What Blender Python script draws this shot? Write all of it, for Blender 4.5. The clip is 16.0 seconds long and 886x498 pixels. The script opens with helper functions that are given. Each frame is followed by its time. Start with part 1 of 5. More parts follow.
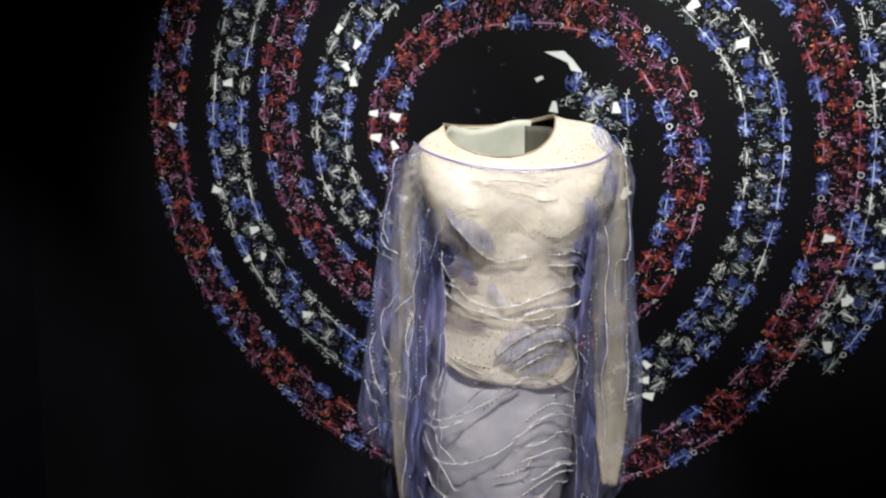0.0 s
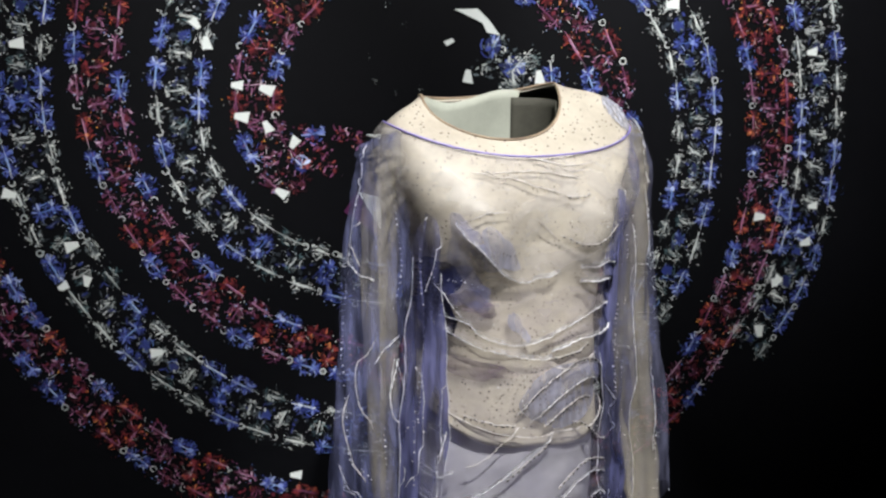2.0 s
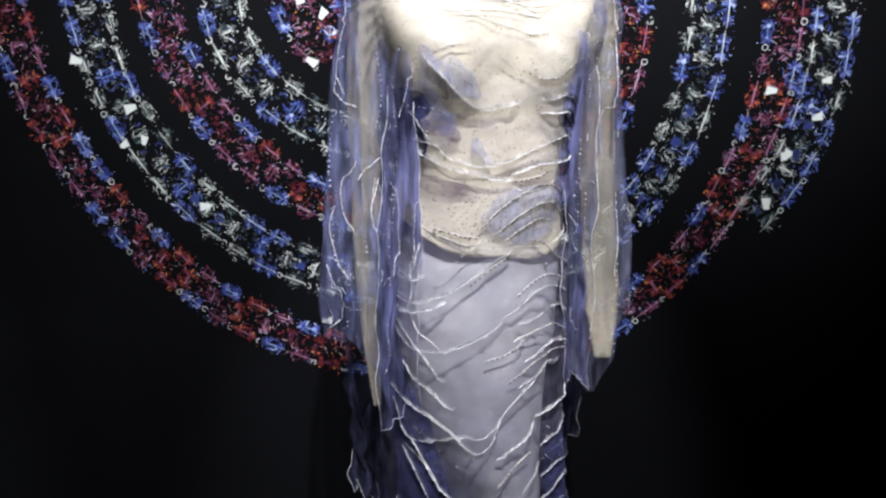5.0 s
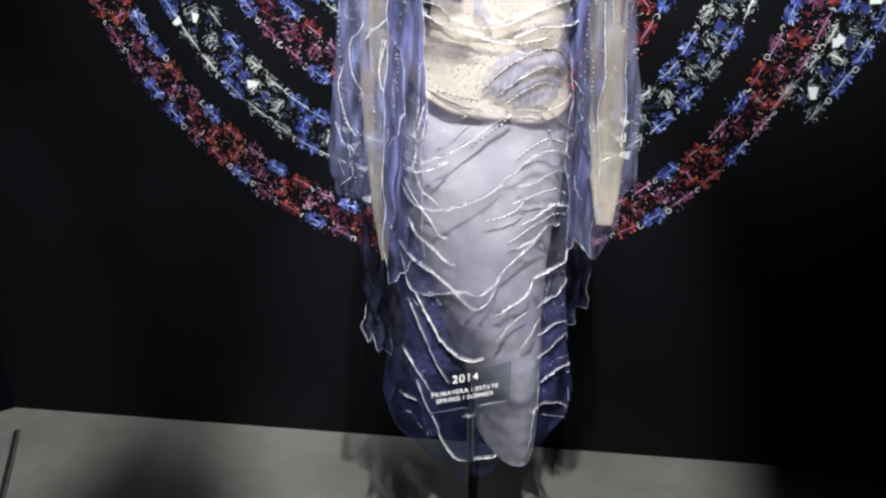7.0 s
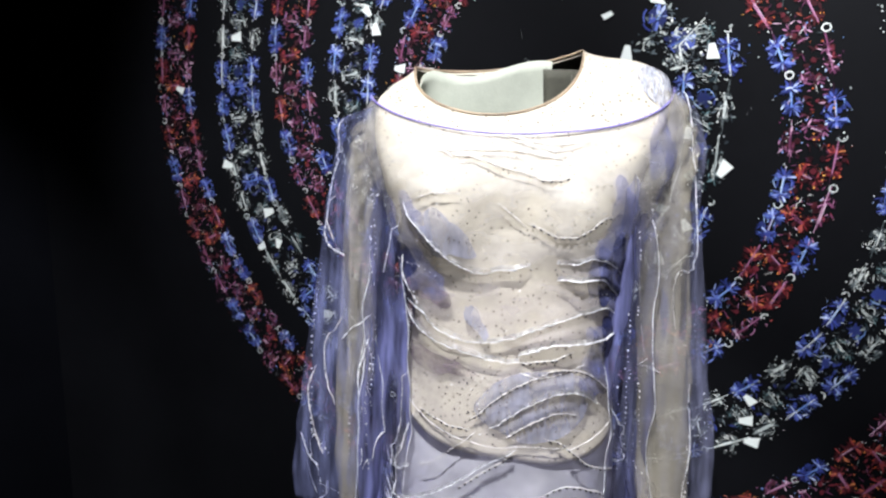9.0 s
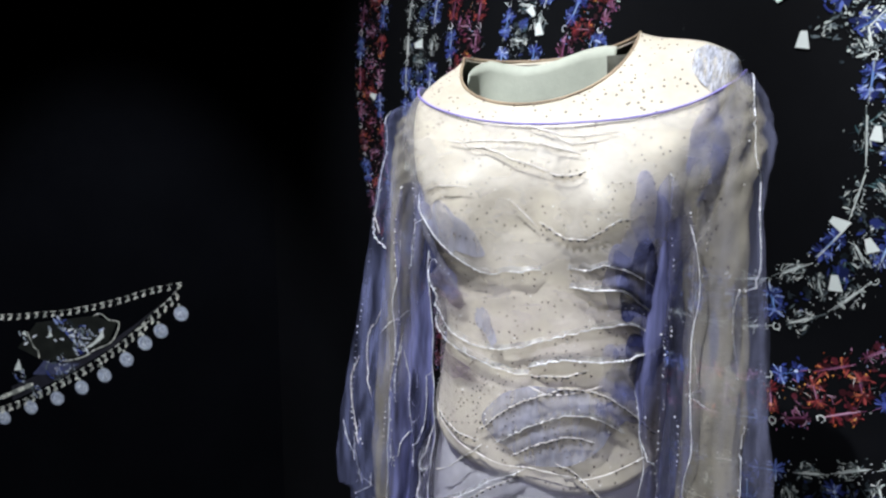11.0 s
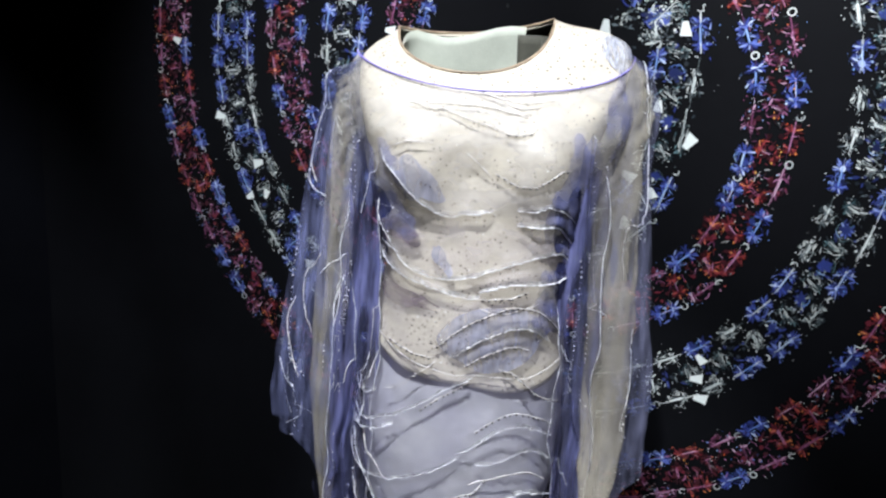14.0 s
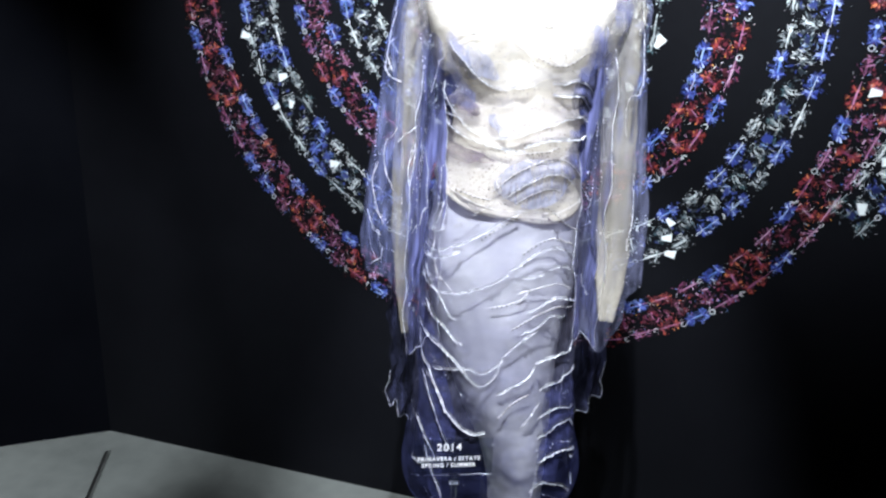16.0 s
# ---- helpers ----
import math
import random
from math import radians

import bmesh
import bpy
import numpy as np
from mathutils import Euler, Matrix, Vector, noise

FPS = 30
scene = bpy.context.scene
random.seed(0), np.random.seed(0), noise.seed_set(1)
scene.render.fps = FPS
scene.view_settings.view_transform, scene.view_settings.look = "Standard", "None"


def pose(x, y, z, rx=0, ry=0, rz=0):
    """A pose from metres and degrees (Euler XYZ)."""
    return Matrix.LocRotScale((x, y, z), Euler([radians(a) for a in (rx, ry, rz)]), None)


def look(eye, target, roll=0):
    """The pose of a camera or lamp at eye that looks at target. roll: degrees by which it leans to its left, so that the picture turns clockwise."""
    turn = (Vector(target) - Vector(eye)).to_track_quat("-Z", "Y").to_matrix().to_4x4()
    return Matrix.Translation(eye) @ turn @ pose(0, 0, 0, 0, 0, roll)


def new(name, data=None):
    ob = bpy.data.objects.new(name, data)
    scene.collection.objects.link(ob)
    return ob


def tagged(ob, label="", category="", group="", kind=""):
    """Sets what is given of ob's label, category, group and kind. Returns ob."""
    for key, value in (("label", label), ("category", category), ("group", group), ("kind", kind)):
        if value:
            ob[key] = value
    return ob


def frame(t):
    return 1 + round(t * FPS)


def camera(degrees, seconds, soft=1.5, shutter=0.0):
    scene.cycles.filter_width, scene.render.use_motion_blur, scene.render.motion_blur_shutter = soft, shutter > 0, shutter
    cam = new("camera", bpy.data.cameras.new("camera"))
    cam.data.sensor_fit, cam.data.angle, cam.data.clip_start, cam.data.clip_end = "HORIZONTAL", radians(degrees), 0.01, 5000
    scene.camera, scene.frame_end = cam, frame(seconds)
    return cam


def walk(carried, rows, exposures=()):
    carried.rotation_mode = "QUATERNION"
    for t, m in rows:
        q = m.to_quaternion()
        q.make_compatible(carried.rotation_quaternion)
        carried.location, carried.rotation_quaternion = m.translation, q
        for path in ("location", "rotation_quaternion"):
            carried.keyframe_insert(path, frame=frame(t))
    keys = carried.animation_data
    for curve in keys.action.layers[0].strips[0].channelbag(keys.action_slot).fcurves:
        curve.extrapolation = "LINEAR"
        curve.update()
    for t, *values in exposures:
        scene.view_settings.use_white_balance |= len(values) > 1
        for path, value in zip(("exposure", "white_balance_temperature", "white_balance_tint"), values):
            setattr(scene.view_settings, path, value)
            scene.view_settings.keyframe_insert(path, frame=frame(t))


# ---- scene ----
cam = camera(61.4, 16.0, soft=2.45)
PATH = [
    (0, (0.04, 0.014, 1.633), (-0.367, 1.95, 1.343), 1.1),
    (0.5, (-0.031, 0.154, 1.628), (-0.302, 2.114, 1.337), 0.9),
    (1, (-0.094, 0.29, 1.625), (-0.281, 2.258, 1.316), 1.0),
    (1.5, (-0.199, 0.337, 1.632), (-0.275, 2.307, 1.293), 0.5),
    (2, (-0.325, 0.371, 1.629), (-0.116, 2.331, 1.289), 0.1),
    (2.5, (-0.402, 0.377, 1.623), (0.043, 2.296, 1.28), 0.3),
    (3, (-0.433, 0.379, 1.619), (0.153, 2.259, 1.271), 1.0),
    (3.5, (-0.424, 0.368, 1.606), (0.138, 2.25, 1.228), 1.5),
    (4, (-0.366, 0.314, 1.586), (0.042, 2.226, 1.164), 0.9),
    (4.5, (-0.257, 0.25, 1.55), (-0.096, 2.185, 1.074), 0.2),
    (5, (-0.183, 0.19, 1.528), (-0.189, 2.114, 0.982), 0.1),
    (5.2, (-0.164, 0.17, 1.512), (-0.23, 2.082, 0.93), -0.1),
    (7.3, (-0.029, 0.115, 1.465), (-0.297, 1.943, 0.699), 0.2),
    (7.5, (-0.01, 0.143, 1.492), (-0.324, 1.975, 0.753), 0.3),
    (8, (0.056, 0.295, 1.549), (-0.35, 2.152, 0.928), 0.9),
    (8.5, (0.098, 0.409, 1.59), (-0.437, 2.278, 1.119), 1.0),
    (9, (0.15, 0.493, 1.607), (-0.597, 2.313, 1.246), 0.3),
    (9.2, (0.19, 0.536, 1.618), (-0.702, 2.294, 1.281), 0.5),
    (11.3, (0.392, 0.69, 1.576), (-0.996, 2.089, 1.239), -0.1),
    (11.5, (0.394, 0.689, 1.573), (-0.972, 2.107, 1.219), -0.3),
    (12, (0.38, 0.652, 1.57), (-0.93, 2.111, 1.171), -0.3),
    (12.5, (0.336, 0.594, 1.577), (-0.817, 2.173, 1.157), 1.0),
    (13, (0.293, 0.531, 1.587), (-0.738, 2.191, 1.163), 1.6),
    (13.5, (0.244, 0.458, 1.588), (-0.635, 2.205, 1.168), 2.5),
    (14, (0.206, 0.415, 1.59), (-0.503, 2.234, 1.156), 3.4),
    (14.5, (0.203, 0.381, 1.575), (-0.416, 2.226, 1.114), 3.4),
    (15, (0.199, 0.31, 1.569), (-0.421, 2.142, 1.062), 2.9),
    (15.5, (0.181, 0.188, 1.552), (-0.437, 2.014, 1.019), 2.3),
    (16, (0.153, 0.025, 1.54), (-0.391, 1.857, 0.949), 2.0),
]
walk(cam, [(t, look(eye, target, roll)) for t, eye, target, roll in PATH],
     exposures=[(0.0, -0.49, 7100, 10), (1.5, -0.74, 7000, 10), (3.0, -0.70, 6550, 10), (4.5, -0.40, 6550, 10), (5.2, -0.04, 6600, 10),
                (7.3, 0.34, 6700, 10), (8.0, 0.38, 6600, 10), (8.5, 0.24, 6550, 10), (9.0, -0.15, 6500, 10), (11.3, -0.52, 6350, 8), (13.0, -0.42, 6300, 8),
                (14.5, -0.18, 6150, 9), (15.0, 0.06, 6000, 8), (16.0, 0.50, 5950, 9)])

# ---- light: a dark gallery with ceiling spots ----
world = bpy.data.worlds.new("gallery_dark")
world.use_nodes = True
world.node_tree.nodes["Background"].inputs["Color"].default_value = (0.6, 0.7, 1.0, 1)
world.node_tree.nodes["Background"].inputs["Strength"].default_value = 0.03
scene.world = world


def spot(name, eye, target, watts, cone, radius=0.04, blend=0.5, colour=(0.95, 0.975, 1.0)):
    data = bpy.data.lights.new(name, "SPOT")
    data.energy, data.spot_size, data.spot_blend, data.shadow_soft_size, data.color = watts, radians(cone), blend, radius, colour
    ob = new(name, data)
    ob.matrix_world = look(eye, target)
    return ob


spot("spot_key", (0.03, -0.05, 3.35), (-0.10, 1.40, 1.10), 680, 26, 0.02, 0.6)
spot("spot_side", (1.40, -0.3, 3.3), (-0.30, 1.45, 0.9), 80, 26, 0.015, 0.8)
for x, z, watts, cone in ((-0.84, 1.27, 790, 28), (-0.2, 1.95, 570, 33), (0.52, 1.9, 960, 29)):
    spot("spot_wall", (x, 0.3, 3.9), (x, 2.04, z), watts, cone, 0.06, 1.0)
spot("spot_left", (-0.9, 0.2, 3.6), (-2.10, 1.60, 0.60), 640, 33, 0.02, 0.6)


# ---- materials ----
def material(name, colour, rough=0.6, metal=0.0):
    m = bpy.data.materials.new(name)
    m.use_nodes = True
    b = m.node_tree.nodes["Principled BSDF"]
    b.inputs["Base Color"].default_value = (*colour, 1)
    b.inputs["Roughness"].default_value, b.inputs["Metallic"].default_value = rough, metal
    return m, m.node_tree, b


def varied(name, dark, light, scale, rough=0.6, bump=0.0, bump_scale=None, metal=0.0, detail=6.0):
    """Base colour that wanders between two tones at two scales, with fine relief."""
    m, t, b = material(name, dark, rough, metal)
    co = t.nodes.new("ShaderNodeTexCoord")
    n1, n2 = t.nodes.new("ShaderNodeTexNoise"), t.nodes.new("ShaderNodeTexNoise")
    n1.inputs["Scale"].default_value, n1.inputs["Detail"].default_value = scale, detail
    n2.inputs["Scale"].default_value, n2.inputs["Detail"].default_value = scale * 9, 3
    add = t.nodes.new("ShaderNodeMath")
    add.operation = "MULTIPLY_ADD"
    add.inputs[1].default_value = 0.35
    ramp = t.nodes.new("ShaderNodeValToRGB")
    ramp.color_ramp.elements[0].position, ramp.color_ramp.elements[1].position = 0.42, 0.9
    ramp.color_ramp.elements[0].color, ramp.color_ramp.elements[1].color = (*dark, 1), (*light, 1)
    for n in (n1, n2):
        t.links.new(co.outputs["Object"], n.inputs["Vector"])
    t.links.new(n2.outputs["Fac"], add.inputs[0])
    t.links.new(n1.outputs["Fac"], add.inputs[2])
    t.links.new(add.outputs[0], ramp.inputs["Fac"])
    t.links.new(ramp.outputs["Color"], b.inputs["Base Color"])
    if bump:
        n3, bn = t.nodes.new("ShaderNodeTexNoise"), t.nodes.new("ShaderNodeBump")
        n3.inputs["Scale"].default_value, n3.inputs["Detail"].default_value = bump_scale or scale * 20, 4
        bn.inputs["Strength"].default_value, bn.inputs["Distance"].default_value = bump, 0.002
        t.links.new(co.outputs["Object"], n3.inputs["Vector"])
        t.links.new(n3.outputs["Fac"], bn.inputs["Height"])
        t.links.new(bn.outputs["Normal"], b.inputs["Normal"])
    return m


def islands(name, stops, rough=0.3):
    """Printed ink whose tone differs from shard to shard."""
    m, t, b = material(name, stops[0][1], rough)
    geo, ramp = t.nodes.new("ShaderNodeNewGeometry"), t.nodes.new("ShaderNodeValToRGB")
    ramp.color_ramp.interpolation = "LINEAR"
    e = ramp.color_ramp.elements
    e[0].position, e[0].color = stops[0][0], (*stops[0][1], 1)
    e[1].position, e[1].color = stops[-1][0], (*stops[-1][1], 1)
    for p, c in stops[1:-1]:
        x = e.new(p)
        x.color = (*c, 1)
    t.links.new(geo.outputs["Random Per Island"], ramp.inputs["Fac"])
    t.links.new(ramp.outputs["Color"], b.inputs["Base Color"])
    return m


def sheer(name, colour, cover, rough=0.4, streak=(42, 42, 5), swing=0.7, fold_light=(0.55, 1.6)):
    """Organza: an even mix of open weave and lustrous thread, with denser and thinner places. Lit and shaded folds are
    painted into its colour as streaks.
    """
    m, t, b = material(name, colour, rough)
    b.inputs["Sheen Weight"].default_value = 0.5
    b.inputs["Sheen Tint"].default_value = (*colour, 1)
    out = t.nodes["Material Output"]
    clear, mix, trans, mix2 = (t.nodes.new(k) for k in ("ShaderNodeBsdfTransparent", "ShaderNodeMixShader", "ShaderNodeBsdfTranslucent", "ShaderNodeMixShader"))
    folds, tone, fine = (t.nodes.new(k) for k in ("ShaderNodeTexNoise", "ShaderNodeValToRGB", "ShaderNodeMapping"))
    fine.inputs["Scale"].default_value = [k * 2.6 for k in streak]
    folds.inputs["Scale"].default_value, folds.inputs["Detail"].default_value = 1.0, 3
    for k, (at, gain) in enumerate(zip((0.36, 0.64), fold_light)):
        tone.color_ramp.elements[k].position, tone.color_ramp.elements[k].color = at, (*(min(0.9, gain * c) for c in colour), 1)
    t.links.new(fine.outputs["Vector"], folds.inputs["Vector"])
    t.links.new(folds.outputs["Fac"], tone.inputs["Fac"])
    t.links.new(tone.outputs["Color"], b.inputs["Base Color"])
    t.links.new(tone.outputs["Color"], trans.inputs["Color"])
    co, n = t.nodes.new("ShaderNodeTexCoord"), t.nodes.new("ShaderNodeTexNoise")
    st = t.nodes.new("ShaderNodeMapping")
    st.inputs["Scale"].default_value = streak
    n.inputs["Scale"].default_value, n.inputs["Detail"].default_value = 1.0, 5
    mp = t.nodes.new("ShaderNodeMapRange")
    mp.inputs["To Min"].default_value, mp.inputs["To Max"].default_value = cover * (1 - swing), cover * (1 + swing)
    mp.inputs["From Min"].default_value, mp.inputs["From Max"].default_value = 0.36, 0.64
    t.links.new(co.outputs["Object"], st.inputs["Vector"])
    t.links.new(co.outputs["Object"], fine.inputs["Vector"])
    t.links.new(st.outputs["Vector"], n.inputs["Vector"])
    t.links.new(n.outputs["Fac"], mp.inputs["Value"])
    mix2.inputs[0].default_value = 0.35
    t.links.new(b.outputs[0], mix2.inputs[1])
    t.links.new(trans.outputs[0], mix2.inputs[2])
    t.links.new(mp.outputs["Result"], mix.inputs[0])
    t.links.new(clear.outputs[0], mix.inputs[1])
    t.links.new(mix2.outputs[0], mix.inputs[2])
    t.links.new(mix.outputs[0], out.inputs["Surface"])
    return m


def dotted_cream(name, dark=(0.42, 0.372, 0.305), light=(0.57, 0.515, 0.43)):
    """Nude mesh sewn all over with small dark beads."""
    m = varied(name, dark, light, 14, 0.55, 0.25, 500)
    t = m.node_tree
    b = t.nodes["Principled BSDF"]
    base = b.inputs["Base Color"].links[0].from_socket
    co, v, lt = t.nodes.new("ShaderNodeTexCoord"), t.nodes.new("ShaderNodeTexVoronoi"), t.nodes.new("ShaderNodeMath")
    v.inputs["Scale"].default_value, v.inputs["Randomness"].default_value = 130, 0.9
    lt.operation = "LESS_THAN"
    lt.inputs[1].default_value = 0.175
    mix = t.nodes.new("ShaderNodeMix")
    mix.data_type = "RGBA"
    mix.inputs["B"].default_value = (0.05, 0.035, 0.03, 1)
    t.links.new(co.outputs["Object"], v.inputs["Vector"])
    t.links.new(v.outputs["Distance"], lt.inputs[0])
    t.links.new(lt.outputs[0], mix.inputs["Factor"])
    t.links.new(base, mix.inputs["A"])
    t.links.new(mix.outputs["Result"], b.inputs["Base Color"])
    return m


CREAM = dotted_cream("cream_mesh")
NUDE = dotted_cream("nude_mesh", (0.28, 0.25, 0.20), (0.62, 0.56, 0.45))
tree = NUDE.node_tree
see, blend = tree.nodes.new("ShaderNodeBsdfTransparent"), tree.nodes.new("ShaderNodeMixShader")
blend.inputs[0].default_value = 0.28
tree.links.new(see.outputs[0], blend.inputs[1])
tree.links.new(tree.nodes["Principled BSDF"].outputs[0], blend.inputs[2])
tree.links.new(blend.outputs[0], tree.nodes["Material Output"].inputs["Surface"])
INSIDE = varied("dark_inside", (0.05, 0.05, 0.04), (0.1, 0.1, 0.08), 20, 0.9)
SAGE = varied("sage_lining", (0.33, 0.345, 0.295), (0.45, 0.47, 0.40), 9, 0.7, 0.2, 300)
PIPING = varied("brown_piping", (0.16, 0.11, 0.075), (0.38, 0.29, 0.2), 30, 0.6)
VIOLET = varied("violet_piping", (0.16, 0.13, 0.42), (0.3, 0.26, 0.6), 40, 0.5)
LINING = varied("lilac_lining", (0.36, 0.35, 0.46), (0.97, 0.945, 1.0), 3.2, 0.40, 0.15, 400, metal=0.6)
# sleeves and falls: strong light and dark fold streaks painted in the colour
SHEER = sheer("lilac_organza", (0.125, 0.136, 0.255), 0.33, fold_light=(0.35, 2.0))
SHEER_BLUE = sheer("blue_organza", (0.105, 0.11, 0.235), 0.44, streak=(30, 30, 4), swing=0.8, fold_light=(0.3, 2.1))
SHEER_GREY = sheer("grey_organza", (0.145, 0.15, 0.235), 0.27, fold_light=(0.4, 1.9))
# the lilac organza darkened: shade behind the skirt put into the tails' colour
SHEER_SHADED = sheer("shaded_organza", (0.035, 0.037, 0.075), 0.6, swing=0.6)
SHEER_PALE = sheer("pale_organza", (0.74, 0.71, 0.79), 0.3)
OMBRE = sheer("ombre_organza", (0.74, 0.71, 0.79), 0.26, streak=(24, 24, 40), swing=0.55)
tree = OMBRE.node_tree
pos, cut, ramp = tree.nodes.new("ShaderNodeTexCoord"), tree.nodes.new("ShaderNodeSeparateXYZ"), tree.nodes.new("ShaderNodeValToRGB")
ramp.color_ramp.elements[0].position, ramp.color_ramp.elements[0].color = 0.45, (0.045, 0.05, 0.14, 1)
ramp.color_ramp.elements[1].position, ramp.color_ramp.elements[1].color = 1.0, (0.63, 0.595, 0.58, 1)
milk = ramp.color_ramp.elements.new(0.93)
milk.color = (0.58, 0.52, 0.555, 1)
mid = ramp.color_ramp.elements.new(0.8)
mid.color = (0.50, 0.48, 0.63, 1)
tree.links.new(pos.outputs["Object"], cut.inputs[0])
fit_z = tree.nodes.new("ShaderNodeMapRange")
fit_z.inputs["From Min"].default_value, fit_z.inputs["From Max"].default_value = 0.1, 1.45
tree.links.new(cut.outputs["Z"], fit_z.inputs["Value"])
tree.links.new(fit_z.outputs["Result"], ramp.inputs["Fac"])
for socket in (tree.nodes["Principled BSDF"].inputs["Base Color"], tree.nodes["Principled BSDF"].inputs["Sheen Tint"], tree.nodes["Translucent BSDF"].inputs["Color"]):
    tree.links.new(ramp.outputs["Color"], socket)
mixer = [n for n in tree.nodes if n.type == "MIX_SHADER" and n.inputs[0].is_linked][0]
cover = mixer.inputs[0].links[0].from_socket
thin, times = tree.nodes.new("ShaderNodeValToRGB"), tree.nodes.new("ShaderNodeMath")
times.operation = "MULTIPLY"
for k, (at, tone) in enumerate(((0.28, 0.95), (0.55, 0.8), (0.70, 0.42), (0.90, 0.7), (0.975, 1.2))):
    e = thin.color_ramp.elements[k] if k < 2 else thin.color_ramp.elements.new(at)
    e.position, e.color = at, (tone, tone, tone, 1)
tree.links.new(fit_z.outputs["Result"], thin.inputs["Fac"])
tree.links.new(cover, times.inputs[0])
tree.links.new(thin.outputs["Color"], times.inputs[1])
tree.links.new(times.outputs[0], mixer.inputs[0])
GAP_DARK = sheer("navy_gap_shade", (0.022, 0.025, 0.08), 0.78, streak=(24, 24, 30), swing=0.5)
GODET = sheer("navy_godet", (0.06, 0.065, 0.18), 0.36, streak=(30, 30, 60), swing=0.5)
# mauve-brown for the soft shadow painted under tuck and arm
GATHER_SHADE = sheer("mauve_gather_shade", (0.16, 0.125, 0.16), 0.42, streak=(20, 20, 60), swing=0.6)
PATCH = sheer("violet_applique", (0.36, 0.365, 0.485), 0.52, streak=(50, 50, 14), swing=0.35, fold_light=(0.8, 1.15))
PATCH_BLUE = sheer("blue_applique", (0.20, 0.215, 0.43), 0.32, streak=(30, 30, 30), swing=0.5, fold_light=(0.75, 1.25))
CREAM_CORD = varied("cream_cord", (0.46, 0.43, 0.42), (0.66, 0.63, 0.63), 60, 0.5)
TRIM = varied("silver_trim", (0.42, 0.43, 0.52), (0.95, 0.95, 0.98), 60, 0.3, 0.5, 900)
BEAD = varied("glass_bead", (0.7, 0.7, 0.75), (0.95, 0.95, 0.97), 80, 0.1)
JET = varied("jet_bead", (0.02, 0.02, 0.025), (0.09, 0.08, 0.09), 80, 0.2)
BLACK = varied("black_print", (0.0022, 0.0023, 0.0033), (0.0037, 0.0039, 0.0053), 3, 0.6, 0.05, 200)
BLACK.node_tree.nodes["Principled BSDF"].inputs["Specular IOR Level"].default_value = 0.08
MATT_BLACK = varied("black_matt_print", (0.0016, 0.0018, 0.0029), (0.0028, 0.0031, 0.0046), 3, 0.7, 0.05, 200)
MATT_BLACK.node_tree.nodes["Principled BSDF"].inputs["Specular IOR Level"].default_value = 0.02
GREY = varied("grey_floor", (0.085, 0.09, 0.082), (0.145, 0.152, 0.138), 2.2, 0.5, 0.1, 60)
DARK = varied("dark_paint", (0.006, 0.006, 0.007), (0.012, 0.012, 0.014), 2, 0.8, 0.1, 80)
STEEL = varied("brushed_steel", (0.3, 0.3, 0.28), (0.55, 0.55, 0.52), 40, 0.3, metal=1.0)
INK_BLUE = islands("blue_ink", [(0.0, (0.008, 0.010, 0.06)), (0.4, (0.045, 0.065, 0.31)), (0.75, (0.12, 0.165, 0.50)), (0.9, (0.29, 0.36, 0.68)), (1.0, (0.6, 0.68, 0.9))])
INK_RED = islands("red_ink", [(0.0, (0.012, 0.002, 0.003)), (0.35, (0.07, 0.010, 0.014)), (0.7, (0.22, 0.030, 0.036)), (0.92, (0.40, 0.085, 0.080)), (1.0, (0.75, 0.28, 0.10))])
INK_PINK = islands("mauve_ink", [(0.0, (0.05, 0.012, 0.035)), (0.5, (0.22, 0.065, 0.15)), (0.85, (0.48, 0.22, 0.38)), (1.0, (0.75, 0.55, 0.68))])
INK_SILVER = islands("silver_ink", [(0.0, (0.03, 0.045, 0.05)), (0.35, (0.17, 0.2, 0.21)), (0.62, (0.5, 0.54, 0.52)), (1.0, (0.9, 0.92, 0.89))])
INK_SKY = islands("sky_ink", [(0.0, (0.06, 0.12, 0.4)), (0.6, (0.2, 0.34, 0.7)), (1.0, (0.6, 0.72, 0.85))])
INK_SKY_PALE = varied("drop_ink", (0.22, 0.25, 0.36), (0.6, 0.66, 0.8), 50, 0.4)
INK_DUSK = varied("dusk_ink", (0.03, 0.035, 0.08), (0.09, 0.1, 0.2), 30, 0.4)
INK_DEEP = islands("deep_blue_ink", [(0.0, (0.006, 0.009, 0.04)), (1.0, (0.03, 0.045, 0.2))])
INK_WINE = islands("wine_ink", [(0.0, (0.010, 0.003, 0.005)), (0.7, (0.05, 0.009, 0.014)), (1.0, (0.13, 0.018, 0.03))])
INK_WHITE = islands("white_ink", [(0.0, (0.5, 0.55, 0.55)), (1.0, (0.85, 0.88, 0.86))])
INK_SMOKE = islands("smoke_ink", [(0.0, (0.006, 0.008, 0.01)), (0.5, (0.03, 0.04, 0.05)), (1.0, (0.14, 0.17, 0.19))])
INK_UMBER = varied("umber_ink", (0.008, 0.004, 0.006), (0.05, 0.018, 0.03), 30, 0.4)
INK_ORANGE = islands("orange_ink", [(0.0, (0.35, 0.05, 0.02)), (0.6, (0.65, 0.17, 0.05)), (1.0, (0.85, 0.5, 0.12))])
INK_TEAL = islands("teal_ink", [(0.0, (0.008, 0.016, 0.022)), (0.6, (0.04, 0.085, 0.10)), (1.0, (0.16, 0.26, 0.28))])
INK_SHADE = varied("shade_ink", (0.006, 0.006, 0.009), (0.022, 0.022, 0.034), 30, 0.5)
INK_HAZE = islands("haze_ink", [(0.0, (0.004, 0.006, 0.008)), (1.0, (0.016, 0.022, 0.028))])
